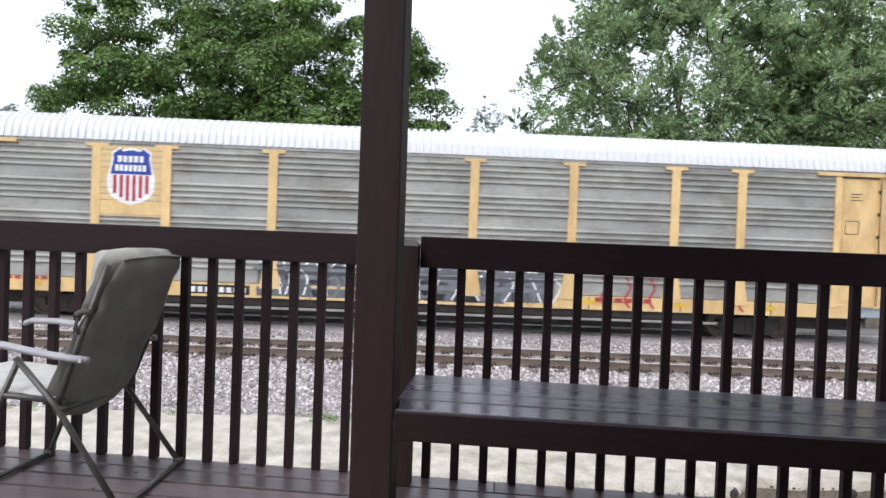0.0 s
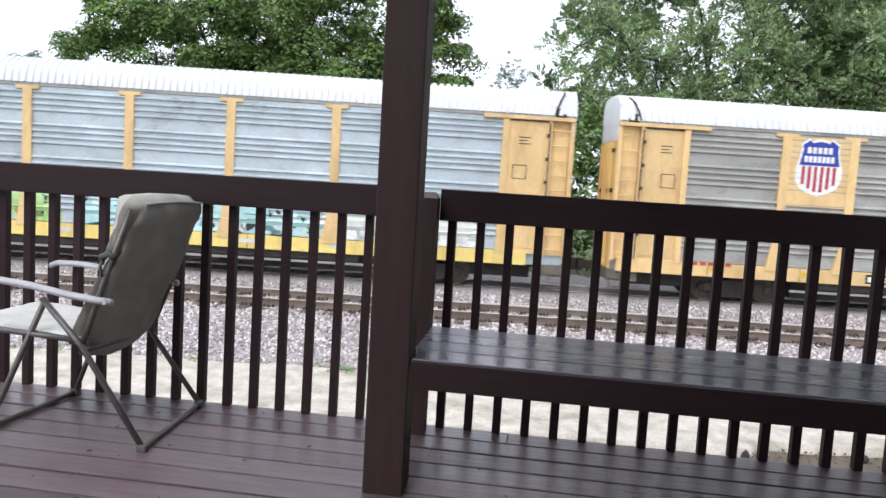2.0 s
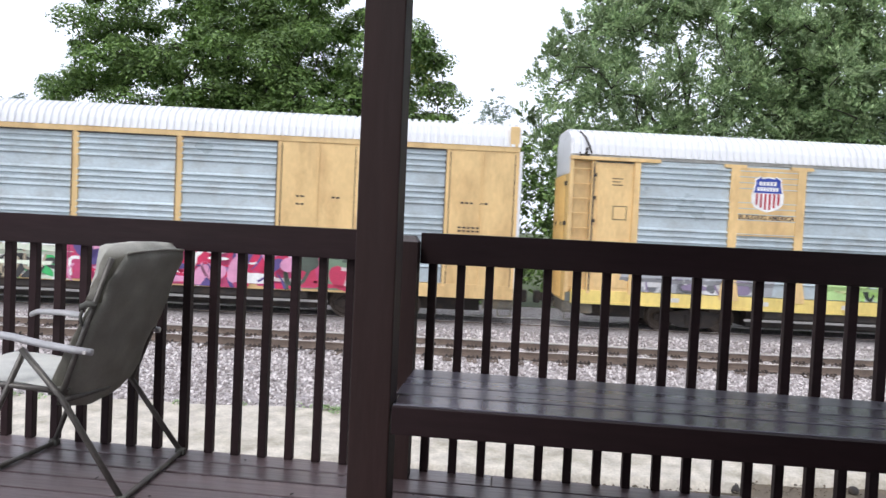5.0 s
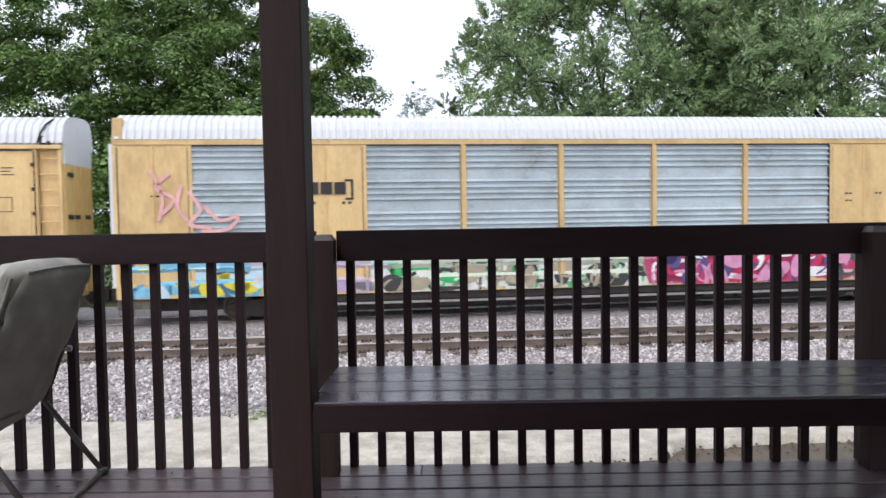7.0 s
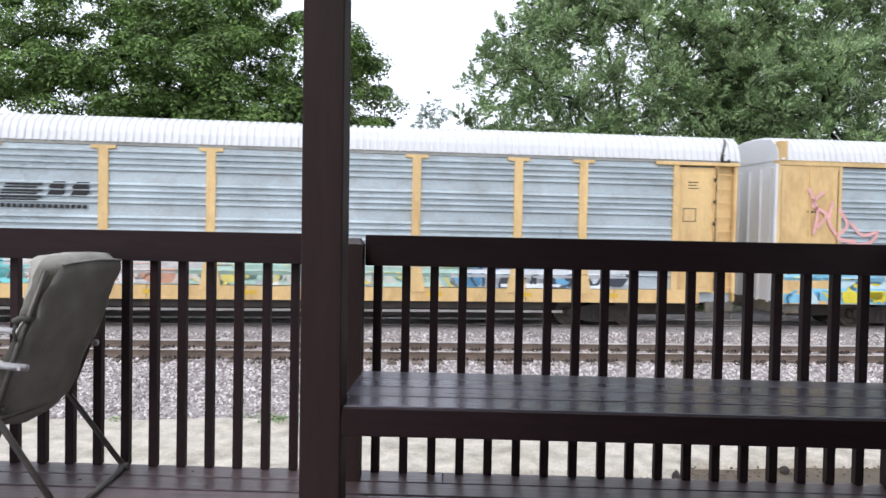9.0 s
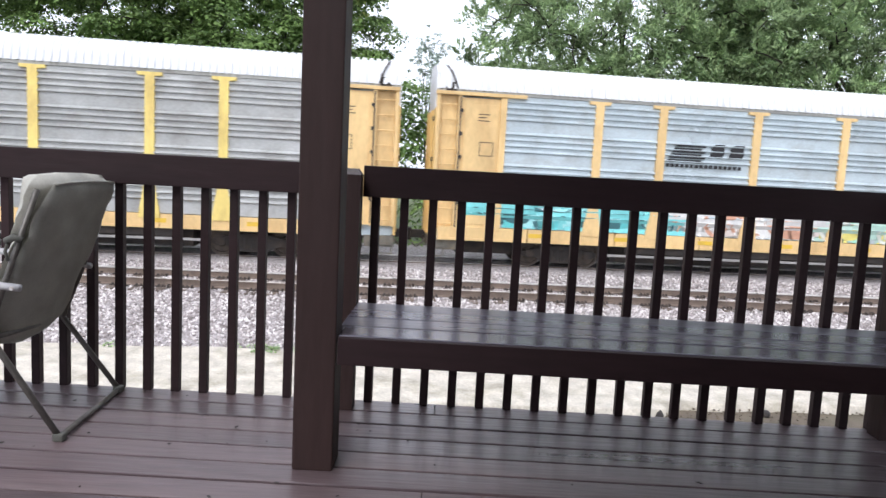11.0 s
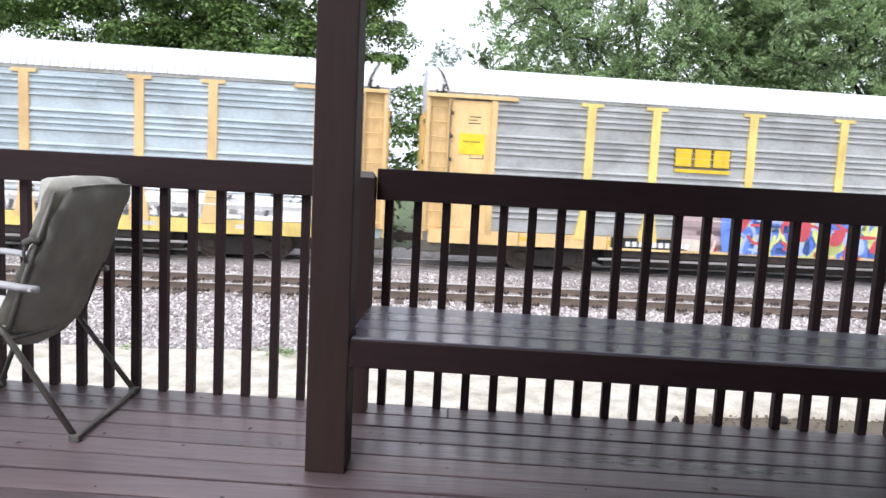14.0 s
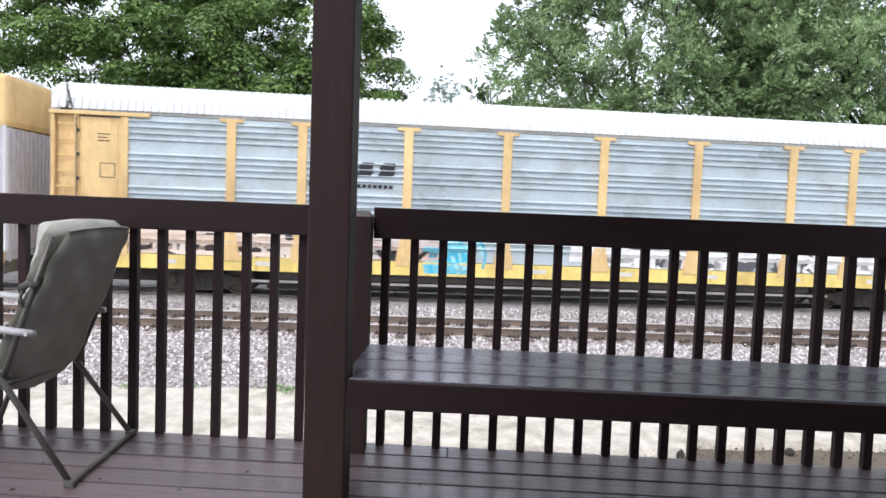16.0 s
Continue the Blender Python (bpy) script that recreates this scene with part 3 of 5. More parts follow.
def build_chair():
    chair = empty("camp_chair", "folding camp chair with olive grey padded fabric on the deck", "chair")
    NEAR, FAR = 2.510, 3.06
    # frame tubes
    for name, pts, r in (
            ("rear_leg", [(-0.903, NEAR, 0.012), (-1.156, NEAR, 0.377), (-1.318, NEAR, 0.545)], 0.0115),
            ("front_leg", [(-1.318, NEAR + 0.02, 0.54), (-1.50, NEAR + 0.02, 0.135), (-1.56, NEAR + 0.02, 0.012)], 0.0115),
            ("rear_leg", [(-0.953, FAR, 0.012), (-1.21, FAR, 0.34), (-1.36, FAR, 0.55)], 0.0115),
            ("front_leg", [(-1.36, FAR - 0.02, 0.545), (-1.49, FAR - 0.02, 0.16), (-1.545, FAR - 0.02, 0.012)], 0.0115),
            ("foot_bar", [(-0.903, NEAR, 0.012), (-0.953, FAR, 0.012)], 0.011),
            ("foot_bar", [(-1.56, NEAR + 0.02, 0.012), (-1.545, FAR - 0.02, 0.012)], 0.011),
            ("seat_rail", [(-1.14, NEAR + 0.02, 0.39), (-1.68, NEAR + 0.02, 0.415)], 0.011),
            ("seat_rail", [(-1.19, FAR - 0.02, 0.37), (-1.72, FAR - 0.02, 0.405)], 0.011),
            ("cross_bar", [(-1.14, NEAR, 0.365), (-1.16, 2.8, 0.345), (-1.20, FAR, 0.345)], 0.010),
            ("back_tube", [(-1.165, NEAR + 0.01, 0.36), (-1.10, NEAR + 0.01, 0.56), (-0.985, NEAR + 0.02, 0.90)], 0.011),
            ("back_tube", [(-1.19, FAR - 0.01, 0.33), (-1.10, FAR - 0.01, 0.56), (-0.975, FAR - 0.02, 0.90)], 0.011)):
        bm = bmesh.new()
        tube(bm, pts, r, 10)
        part(name, bm, M_TUBE, chair, smooth=True)
    for x, y in ((-0.903, NEAR), (-0.953, FAR), (-1.56, NEAR + 0.02), (-1.545, FAR - 0.02)):
        bm = bmesh.new()
        box(bm, x - 0.02, x + 0.02, y - 0.016, y + 0.016, 0.0, 0.028, 0.007)
        part("foot_cap", bm, M_FABRIC_DARK, chair)
    # armrests
    for y, x in ((NEAR - 0.005, 0.0), (FAR + 0.005, -0.04)):
        bm = bmesh.new()
        path = [(-1.035, 0.552), (-1.10, 0.556), (-1.22, 0.568), (-1.36, 0.590), (-1.50, 0.602), (-1.62, 0.600), (-1.655, 0.585)]
        rows = []
        for i, (px, pz) in enumerate(path):
            w = 0.022 if 0 < i < len(path) - 1 else 0.014
            h = 0.013
            rows.append([bm.verts.new((px + x, y + w * math.cos(a), pz + h * math.sin(a))) for a in [2 * math.pi * k / 10 for k in range(10)]])
        for a, b in zip(rows, rows[1:]):
            for k in range(10):
                bm.faces.new((a[k], a[(k + 1) % 10], b[(k + 1) % 10], b[k]))
        bm.faces.new(rows[0])
        bm.faces.new(rows[-1][::-1])
        part("armrest", bm, M_ARM, chair, "smooth light grey armrest", smooth=True)
        bm = bmesh.new()
        tube(bm, [(-1.052 + x, y - 0.024, 0.553), (-1.052 + x, y - 0.012, 0.553)], 0.007, 8)
        part("rivet", bm, M_RAILHEAD, chair)
    bm = bmesh.new()
    cushion(bm, [(-1.15, NEAR + 0.03, 0.40), (-1.70, NEAR + 0.03, 0.425), (-1.74, FAR - 0.03, 0.415), (-1.19, FAR - 0.03, 0.385)], 0.05, puff=-0.004)
    part("seat", bm, M_SEAT, chair, "padded fabric seat with sky light in its pale grey colour", smooth=True)
    # back: cover behind, pad before it, pillow tied on at the head
    LOW, HIGH = Vector((-1.19, 0, 0.335)), Vector((-0.945, 0, 0.918))
    for name, label, f0, f1, front, thick, sag, edge, material, seed in (
            ("back_cover", "", 0.0, 1.0, (0.0, 0.0), 0.030, 0.045, 0.0, M_FABRIC, 1),
            ("back_pad", "thin padded front layer of the back", 0.02, 0.66, (0.056, 0.038), 0.045, 0.03, 0.006, M_FABRIC_PAD, 2),
            ("head_pillow", "padded head pillow tied to the back", 0.62, 1.01, (0.050, 0.062), 0.105, 0.0, 0.0, M_FABRIC_PAD, 3)):
        bm = bmesh.new()
        sling(bm, LOW.lerp(HIGH, f0), LOW.lerp(HIGH, f1), NEAR + 0.012 + edge, FAR - 0.012 - edge, front, thick, sag, seed)
        part(name, bm, material, chair, label, smooth=True)
    # thin pale cord drawn for the highlight on the back's top edge
    bm = bmesh.new()
    tube(bm, [(-0.944, NEAR + 0.06, 0.918), (-0.940, NEAR + 0.14, 0.924), (-0.938, 2.79, 0.927), (-0.940, FAR - 0.14, 0.924), (-0.944, FAR - 0.06, 0.918)], 0.005, 8)
    part("piping", bm, M_FABRIC_PAD, chair, "pale cord standing for the highlight along the top seam", smooth=True)
    bm = bmesh.new()
    tube(bm, [(-1.085, NEAR - 0.002, 0.715), (-1.055, NEAR - 0.004, 0.73), (-1.03, NEAR + 0.004, 0.72)], 0.013, 8)
    tube(bm, [(-1.075, NEAR - 0.002, 0.72), (-1.085, NEAR - 0.006, 0.68), (-1.075, NEAR - 0.006, 0.645)], 0.006, 6)
    part("tie_cord", bm, M_FABRIC_DARK, chair, smooth=True)


# ---- trees ----
def leaf_cloud(name, centres, radii, per, size, material, seed, parent=None, flat=0.78, tufts=0, slim=0.55):
    """Many small leaves in clumps, as one mesh. Leaves sit thickest on a clump's upper side; tufts gather them on shoots."""
    rng = np.random.default_rng(seed)
    c = np.repeat(np.asarray(centres, float), per, 0)
    r = np.repeat(np.asarray(radii, float), per)
    n = len(c)
    d = rng.normal(size=(n, 3))
    d /= np.linalg.norm(d, axis=1)[:, None]
    flip = (d[:, 2] < -0.1) & (rng.random(n) < 0.65)
    d[flip, 2] *= -1
    if tufts:
        shoots = rng.normal(size=(len(radii), tufts, 3)) + np.array([0, 0, 0.45])
        shoots /= np.linalg.norm(shoots, axis=2)[:, :, None]
        pick = shoots[np.repeat(np.arange(len(radii)), per), rng.integers(0, tufts, n)]
        along = rng.uniform(0.35, 1.15, n)
        p = c + pick * (r * along)[:, None] + d * (r * 0.17 * (1.3 - along * 0.6))[:, None]
        p[:, 2] += 0.10 * r * along ** 2
        axis = pick * 0.9 + d * 0.75 + np.array([0, 0, 0.3])
        nrm = np.cross(axis, rng.normal(size=(n, 3))) + pick * 0.3 + np.array([0, 0, 0.7])
    else:
        p = c + d * (r * rng.uniform(0.25, 1.0, n) ** 0.4)[:, None] * np.array([1, 1, flat])
        nrm = rng.normal(size=(n, 3)) * 0.30 + d * 0.8 + np.array([0, 0, 0.7])
        axis = np.cross(nrm, rng.normal(size=(n, 3)))
    nrm /= np.linalg.norm(nrm, axis=1)[:, None]
    w = np.cross(nrm, axis)
    w /= np.linalg.norm(w, axis=1)[:, None]
    u = np.cross(w, nrm)
    s = (size * rng.uniform(0.6, 1.4, n))[:, None]
    quad = np.stack([p - u * s, p + w * s * slim, p + u * s * 0.9 - nrm * s * 0.2, p - w * s * slim], 1)
    f = np.arange(n * 4).reshape(-1, 4)
    me = bpy.data.meshes.new(name)
    me.from_pydata(quad.reshape(-1, 3).tolist(), [], f.tolist())
    me.materials.append(material)
    ob = new(name, me)
    ob.parent = parent
    return ob


def build_tree(name, label, x, y, crown_z, rx, rz, clumps, per, leaf, material, seed, ground=-2.1, trunk_r=0.35, clump_r=(0.7, 1.5), hole=0.5, gaps=0.0, deep=0.8, tufts=0, slim=0.55, flat=0.6):
    rng = random.Random(seed)
    tree = empty(name, label, "tree", group="trees behind the railway", at=(x, y, ground))
    cz = crown_z - ground
    centres, radii = [], []
    for _ in range(clumps):
        while True:
            v = Vector((rng.uniform(-1, 1), rng.uniform(-1, 1), rng.uniform(-0.95, 1)))
            if hole < v.length < 1.0:
                break
        lump = 1 + 0.13 * noise.noise(v * 2.6 + Vector((seed, 0, 0)))
        p = Vector((v.x * rx * lump, v.y * rx * deep * lump, cz + v.z * rz * lump))
        if p.z < 1.5 or noise.noise(Vector((p.x * 0.62 + seed, p.y * 0.08, p.z * 0.62))) > 0.42 - gaps and v.length < 0.93:
            continue
        centres.append(p)
        radii.append(rng.uniform(*clump_r) * (1.1 - 0.3 * v.length))
    bm = bmesh.new()
    fork = Vector((rng.uniform(-0.4, 0.4), 0, cz * 0.42))
    tube(bm, [(0, 0, -0.2), (0.1, 0, fork.z * 0.5), fork], trunk_r * 1.15, 12, trunk_r * 0.8)
    part("trunk", bm, M_BARK, tree, smooth=True)
    bm = bmesh.new()
    forks = []
    for i in range(8):
        a = 2 * math.pi * i / 8 + rng.uniform(-0.3, 0.3)
        end = Vector((math.cos(a) * rx * rng.uniform(0.25, 0.55), math.sin(a) * rx * 0.45, cz + rz * rng.uniform(-0.35, 0.45)))
        mid = fork.lerp(end, 0.5) + Vector((rng.uniform(-0.5, 0.5), rng.uniform(-0.5, 0.5), 0.6))
        tube(bm, [fork, mid, end], trunk_r * 0.45, 7, trunk_r * 0.14)
        forks += [mid, end, mid.lerp(end, 0.5)]
    nodes = [(q, (q - fork).length) for q in forks]
    for c in sorted(centres, key=lambda q: (q - fork).length):
        reach = (c - fork).length
        near = min((q for q in nodes if q[1] < reach), key=lambda q: (q[0] - c).length, default=nodes[0])[0]
        bend = near.lerp(c, 0.5) + Vector((rng.uniform(-0.25, 0.25), rng.uniform(-0.25, 0.25), rng.uniform(0.0, 0.3)))
        tube(bm, [near, bend, c], trunk_r * 0.085, 5, trunk_r * 0.05)
        nodes.append((c, reach))
    tagged(part("branchwork", bm, M_BARK, tree, smooth=True), kind="stuff")
    crown = leaf_cloud("crown", [tuple(c) for c in centres], radii, per, leaf, material, seed, tree, flat, tufts, slim)
    return tree


def build_trees():
    build_tree("tree", "tall full maple with dark green leaves behind the train", -15.5, 34.0, 7.2, 7.6, 6.6, 360, 440, 0.095, M_LEAF_A, 3, clump_r=(0.7, 1.5), gaps=0.14, deep=0.6)
    build_tree("tree", "broad maple with bright green leaves behind the train", -9.2, 32.0, 6.2, 6.6, 5.9, 270, 460, 0.095, M_LEAF_A, 8, clump_r=(0.7, 1.5), gaps=0.15, deep=0.6)
    build_tree("tree", "young tree with sparse yellow-green leaves beside the maples", -5.6, 35.5, 8.2, 1.5, 3.4, 60, 170, 0.08, M_LEAF_D, 61, trunk_r=0.12, clump_r=(0.35, 0.7), hole=0.0)
    build_tree("tree", "large grey-green tree with feathery leaves behind the train", 8.6, 33.0, 6.6, 8.0, 7.4, 470, 440, 0.105, M_LEAF_B, 21, gaps=0.06, deep=0.6, tufts=11, slim=0.36)
    build_tree("tree", "spreading grey-green tree with pale leaf edges behind the train", 18.5, 31.5, 6.5, 8.6, 7.6, 520, 440, 0.105, M_LEAF_B, 34, gaps=-0.3, deep=0.6, tufts=11, slim=0.36)
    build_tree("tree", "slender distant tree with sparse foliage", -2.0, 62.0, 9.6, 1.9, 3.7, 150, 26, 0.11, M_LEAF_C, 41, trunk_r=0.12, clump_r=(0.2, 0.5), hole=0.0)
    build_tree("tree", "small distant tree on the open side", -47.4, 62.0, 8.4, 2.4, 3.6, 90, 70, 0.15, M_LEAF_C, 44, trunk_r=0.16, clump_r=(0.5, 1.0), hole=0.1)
    rng = random.Random(12)
    centres = [(rng.uniform(-34, 36), rng.uniform(27.5, 31), rng.uniform(-1.9, 4.5)) for _ in range(1500)]
    hedge = leaf_cloud("undergrowth", centres, [rng.uniform(0.5, 1.1) for _ in centres], 85, 0.12, M_LEAF_A, 55)
    tagged(hedge, "dense dark green undergrowth beyond the railway line", "bushes", kind="stuff")
    centres = [(rng.uniform(3, 31), rng.uniform(29.5, 32), rng.uniform(2.6, 5.6)) for _ in range(230)]
    shrubs = leaf_cloud("shrubs", centres, [rng.uniform(0.7, 1.2) for _ in centres], 230, 0.09, M_LEAF_B, 58)
    tagged(shrubs, "grey-green shrubs and low boughs under the trees", "bushes", kind="stuff")
    weeds = []
    for _ in range(9):
        weeds.append((rng.gauss(-2.3, 0.25), rng.gauss(11.05, 0.10), -1.97))
    for _ in range(26):
        xx = rng.uniform(-9, 9)
        weeds.append((xx, 11.3 + 0.091 * xx + rng.gauss(0, 0.08), -2.0))
    grass = leaf_cloud("weeds", weeds, [rng.uniform(0.06, 0.13) for _ in weeds], 22, 0.03, M_LEAF_B, 77)
    tagged(grass, "small green weeds along the edge of the slab", "weeds", kind="stuff")


# ---- the train ----
HALF = 13.87
PITCH = 28.98
SPEED = 9.368
START = -2.05
FLOOR_Z, EAVE_Z, ROOF_Z = -0.52, 3.30, 4.10


def rib_profile(z0, z1, out=0.068):
    """Points (y, z) of a panel with groups of level ribs, from z1 down to z0."""
    pts = [(0.0, z1)]
    z = z1 - 0.09
    k = 0
    while z - 0.17 > z0:
        pts += [(0.0, z), (-out * 0.55, z - 0.034), (-out, z - 0.066), (-out * 0.9, z - 0.082), (0.0, z - 0.105)]
        z -= 0.165
        k += 1
        if k % 4 == 0:
            z -= 0.24
    pts.append((0.0, z0))
    return pts


def panel_mesh(width, material, z0=FLOOR_Z, z1=EAVE_Z - 0.07):
    bm = bmesh.new()
    sweep(bm, rib_profile(z0, z1), -width / 2, width / 2, ends=False)
    return mesh("side_panel", bm, material)


def roof_mesh(z_eave, z_top, material, narrow=0.62):
    """A ribbed roof with rounded ends, whose ribs run across."""
    bm = bmesh.new()
    h = z_top - z_eave
    sect = [(-0.02, z_eave), (0.03, z_eave + 0.35 * h), (0.14, z_eave + 0.66 * h), (0.40, z_eave + 0.88 * h), (0.9, z_eave + 0.97 * h), (1.52, z_top),
            (2.14, z_eave + 0.97 * h), (2.64, z_eave + 0.88 * h), (2.9, z_eave + 0.66 * h), (3.01, z_eave + 0.35 * h), (3.06, z_eave)]
    rows = []
    xs = []
    x = -HALF
    while x < HALF:
        xs += [(x, 0.0), (x + 0.065, 0.0), (x + 0.085, 0.07), (x + 0.18, 0.07)]
        x += 0.20
    for x, o in xs:
        inset = narrow * max(0.0, 1 - (HALF - abs(x)) / 0.8)
        row = []
        for y, z in sect:
            k = (z - z_eave) / h
            side = -1 if y < 1.52 else 1
            row.append(bm.verts.new((x, y + side * o * (1 - k) - (inset * (y - 1.52) if side > 0 else 0.0), z + o * k)))
        rows.append(row)
    for a, b in zip(rows, rows[1:]):
        for i in range(len(sect) - 1):
            bm.faces.new((a[i], b[i], b[i + 1], a[i + 1]))
    bm.faces.new(rows[0])
    bm.faces.new(rows[-1][::-1])
    return mesh("roof", bm, material)


def post_mesh(z0, z1, tee, material):
    bm = bmesh.new()
    w = 0.125
    prof = [(-w, z1), (-w, z0 + 1.0), (-w - 0.15, z0 + 0.12), (-w - 0.15, z0), (w + 0.15, z0), (w + 0.15, z0 + 0.12), (w, z0 + 1.0), (w, z1)]
    if tee:
        prof = [(-0.32, z1), (-0.32, z1 - 0.085), (-w, z1 - 0.10)] + prof[1:-1] + [(w, z1 - 0.10), (0.32, z1 - 0.085), (0.32, z1)]
    a = [bm.verts.new((x, -0.075, z)) for x, z in prof]
    b = [bm.verts.new((x, 0.02, z)) for x, z in prof]
    n = len(prof)
    bm.faces.new(a)
    bm.faces.new(b[::-1])
    for i in range(n):
        bm.faces.new((a[i], a[(i + 1) % n], b[(i + 1) % n], b[i]))
    return mesh("side_post", bm, material)


def blob(bm, xc, zc, w, h, slant=0.0, power=0.5, z_min=-0.93, z_max=3.1, off=-0.008, cut=0.0, flat=None):
    """A patch of paint that follows the ribs. cut: share of the width left out of the middle."""
    prof = [(y, z) for y, z in rib_profile(FLOOR_Z, EAVE_Z - 0.07)]
    zs = [p[1] for p in prof][::-1]
    ys = [p[0] for p in prof][::-1]
    rows = []
    for i in range(17):
        z = zc - h / 2 + h * i / 16
        if not z_min < z < z_max:
            continue
        u = abs(2 * (z - zc) / h)
        half = w / 2 * max(0.0, 1 - u ** 2) ** power
        y = float(np.interp(z, zs, ys)) if z > FLOOR_Z else -0.05
        x = xc + slant * (z - zc)
        rows.append((x, half, y + off - 0.003 if flat is None else flat, z))
    for a, b in zip(rows, rows[1:]):
        spans = ((-1, 1),) if not cut else ((-1, -cut), (cut, 1))
        for lo, hi in spans:
            q = [bm.verts.new((a[0] + lo * a[1], a[2], a[3])), bm.verts.new((a[0] + hi * a[1], a[2], a[3])),
                 bm.verts.new((b[0] + hi * b[1], b[2], b[3])), bm.verts.new((b[0] + lo * b[1], b[2], b[3]))]
            try:
                bm.faces.new(q)
            except ValueError:
                pass


RIB_Y, RIB_Z = zip(*rib_profile(FLOOR_Z, EAVE_Z - 0.07)[::-1])


def stroke(bm, pts, width, off=-0.02, flat=None, low=-0.92):
    """A sprayed line through points (x, z) that follows the ribs, or lies flat at a given depth."""
    line = []
    ext = [pts[0]] + list(pts) + [pts[-1]]
    for i in range(1, len(ext) - 2):
        p0, p1, p2, p3 = ext[i - 1:i + 3]
        n = max(3, int(math.hypot(p2[0] - p1[0], p2[1] - p1[1]) / 0.06))
        for k in range(n):
            u = k / n
            line.append(tuple(0.5 * (2 * b + (c - a) * u + (2 * a - 5 * b + 4 * c - d) * u * u + (3 * b - a - 3 * c + d) * u ** 3)
                              for a, b, c, d in zip(p0, p1, p2, p3)))
    line.append(pts[-1])
    last = None
    for i, (x, z) in enumerate(line):
        ax, az = line[max(0, i - 1)]
        bx, bz = line[min(len(line) - 1, i + 1)]
        k = math.hypot(bx - ax, bz - az) or 1
        nx, nz = -(bz - az) / k * width / 2, (bx - ax) / k * width / 2
        pair = []
        for q in (1, -1):
            zz = max(low, z + q * nz)
            y = flat if flat is not None else (float(np.interp(zz, RIB_Z, RIB_Y)) if zz > FLOOR_Z else -0.05) + off
            pair.append(bm.verts.new((x + q * nx, y, zz)))
        if last:
            bm.faces.new((last[0], last[1], pair[1], pair[0]))
        last = pair


def graffiti(car, x0, x1, colours, seed, base=None, step=0.55, flat=None, low=-0.93):
    """Sprayed patches and strokes along the foot of a car, one part for each colour."""
    rng = random.Random(seed)
    if base:
        bm = bmesh.new()
        x = x0
        while x < x1:
            blob(bm, x, -0.25, rng.uniform(1.1, 1.8), 2.4 - rng.uniform(0, 0.5), rng.uniform(-0.2, 0.2), 0.22, z_min=low, z_max=0.6, off=-0.006, flat=None if flat is None else flat + 0.004)
            x += 0.8
        tagged(part("graffiti_ground", bm, paint(base), car, "painted background of a graffiti piece"), kind="stuff")
    layers = [bmesh.new() for _ in colours]
    x = x0
    while x < x1:
        for k, bm in enumerate(layers):
            for _ in range(2):
                kind = rng.random()
                xx = x + rng.uniform(-0.3, 0.3)
                zz = rng.uniform(low + 0.08, 0.35)
                o = -0.010 - 0.003 * k
                if kind < 0.4:
                    blob(bm, xx, zz, rng.uniform(0.35, 0.8), rng.uniform(0.3, 0.9), rng.uniform(-0.8, 0.8), 0.5, z_min=low, z_max=0.62, off=o, cut=rng.choice((0, 0, 0.6)), flat=None if flat is None else flat - 0.003 * k)
                elif kind < 0.85:
                    a, r = rng.uniform(0, 6.3), rng.uniform(0.25, 0.5)
                    turn = rng.choice((-1, 1)) * rng.uniform(0.7, 1.3)
                    pts = [(xx + r * 0.9 * math.cos(a + turn * j), min(0.6, zz + r * math.sin(a + turn * j) + rng.uniform(-0.12, 0.12))) for j in range(rng.choice((3, 4, 5)))]
                    stroke(bm, pts, rng.uniform(0.05, 0.13), o - 0.002, None if flat is None else flat - 0.002 - 0.003 * k, low + 0.01)
                else:
                    blob(bm, xx, zz, rng.uniform(0.5, 1.2), rng.uniform(0.08, 0.2), 0, 0.4, z_min=low, z_max=0.62, off=o, flat=None if flat is None else flat - 0.003 * k)
        x += step
    for c, bm in zip(colours, layers):
        tagged(part("graffiti", bm, paint(c), car, "sprayed graffiti strokes"), kind="stuff")


def flat_shape(bm, pts, y=-0.05, thick=0.012):
    a = [bm.verts.new((x, y, z)) for x, z in pts]
    b = [bm.verts.new((x, y + thick, z)) for x, z in pts]
    bm.faces.new(a)
    bm.faces.new(b[::-1])
    n = len(pts)
    for i in range(n):
        bm.faces.new((a[i], a[(i + 1) % n], b[(i + 1) % n], b[i]))


def rect(bm, x0, x1, z0, z1, y=-0.05, thick=0.012, slant=0.0):
    flat_shape(bm, [(x0, z0), (x1, z0), (x1 + slant * (z1 - z0), z1), (x0 + slant * (z1 - z0), z1)], y, thick)


SHIELD = [(-0.30, 0.98), (-0.52, 0.80), (-0.50, 0.62), (-0.55, 0.30), (-0.62, -0.05), (-0.60, -0.42), (-0.50, -0.66), (-0.28, -0.82), (0.0, -0.93)]


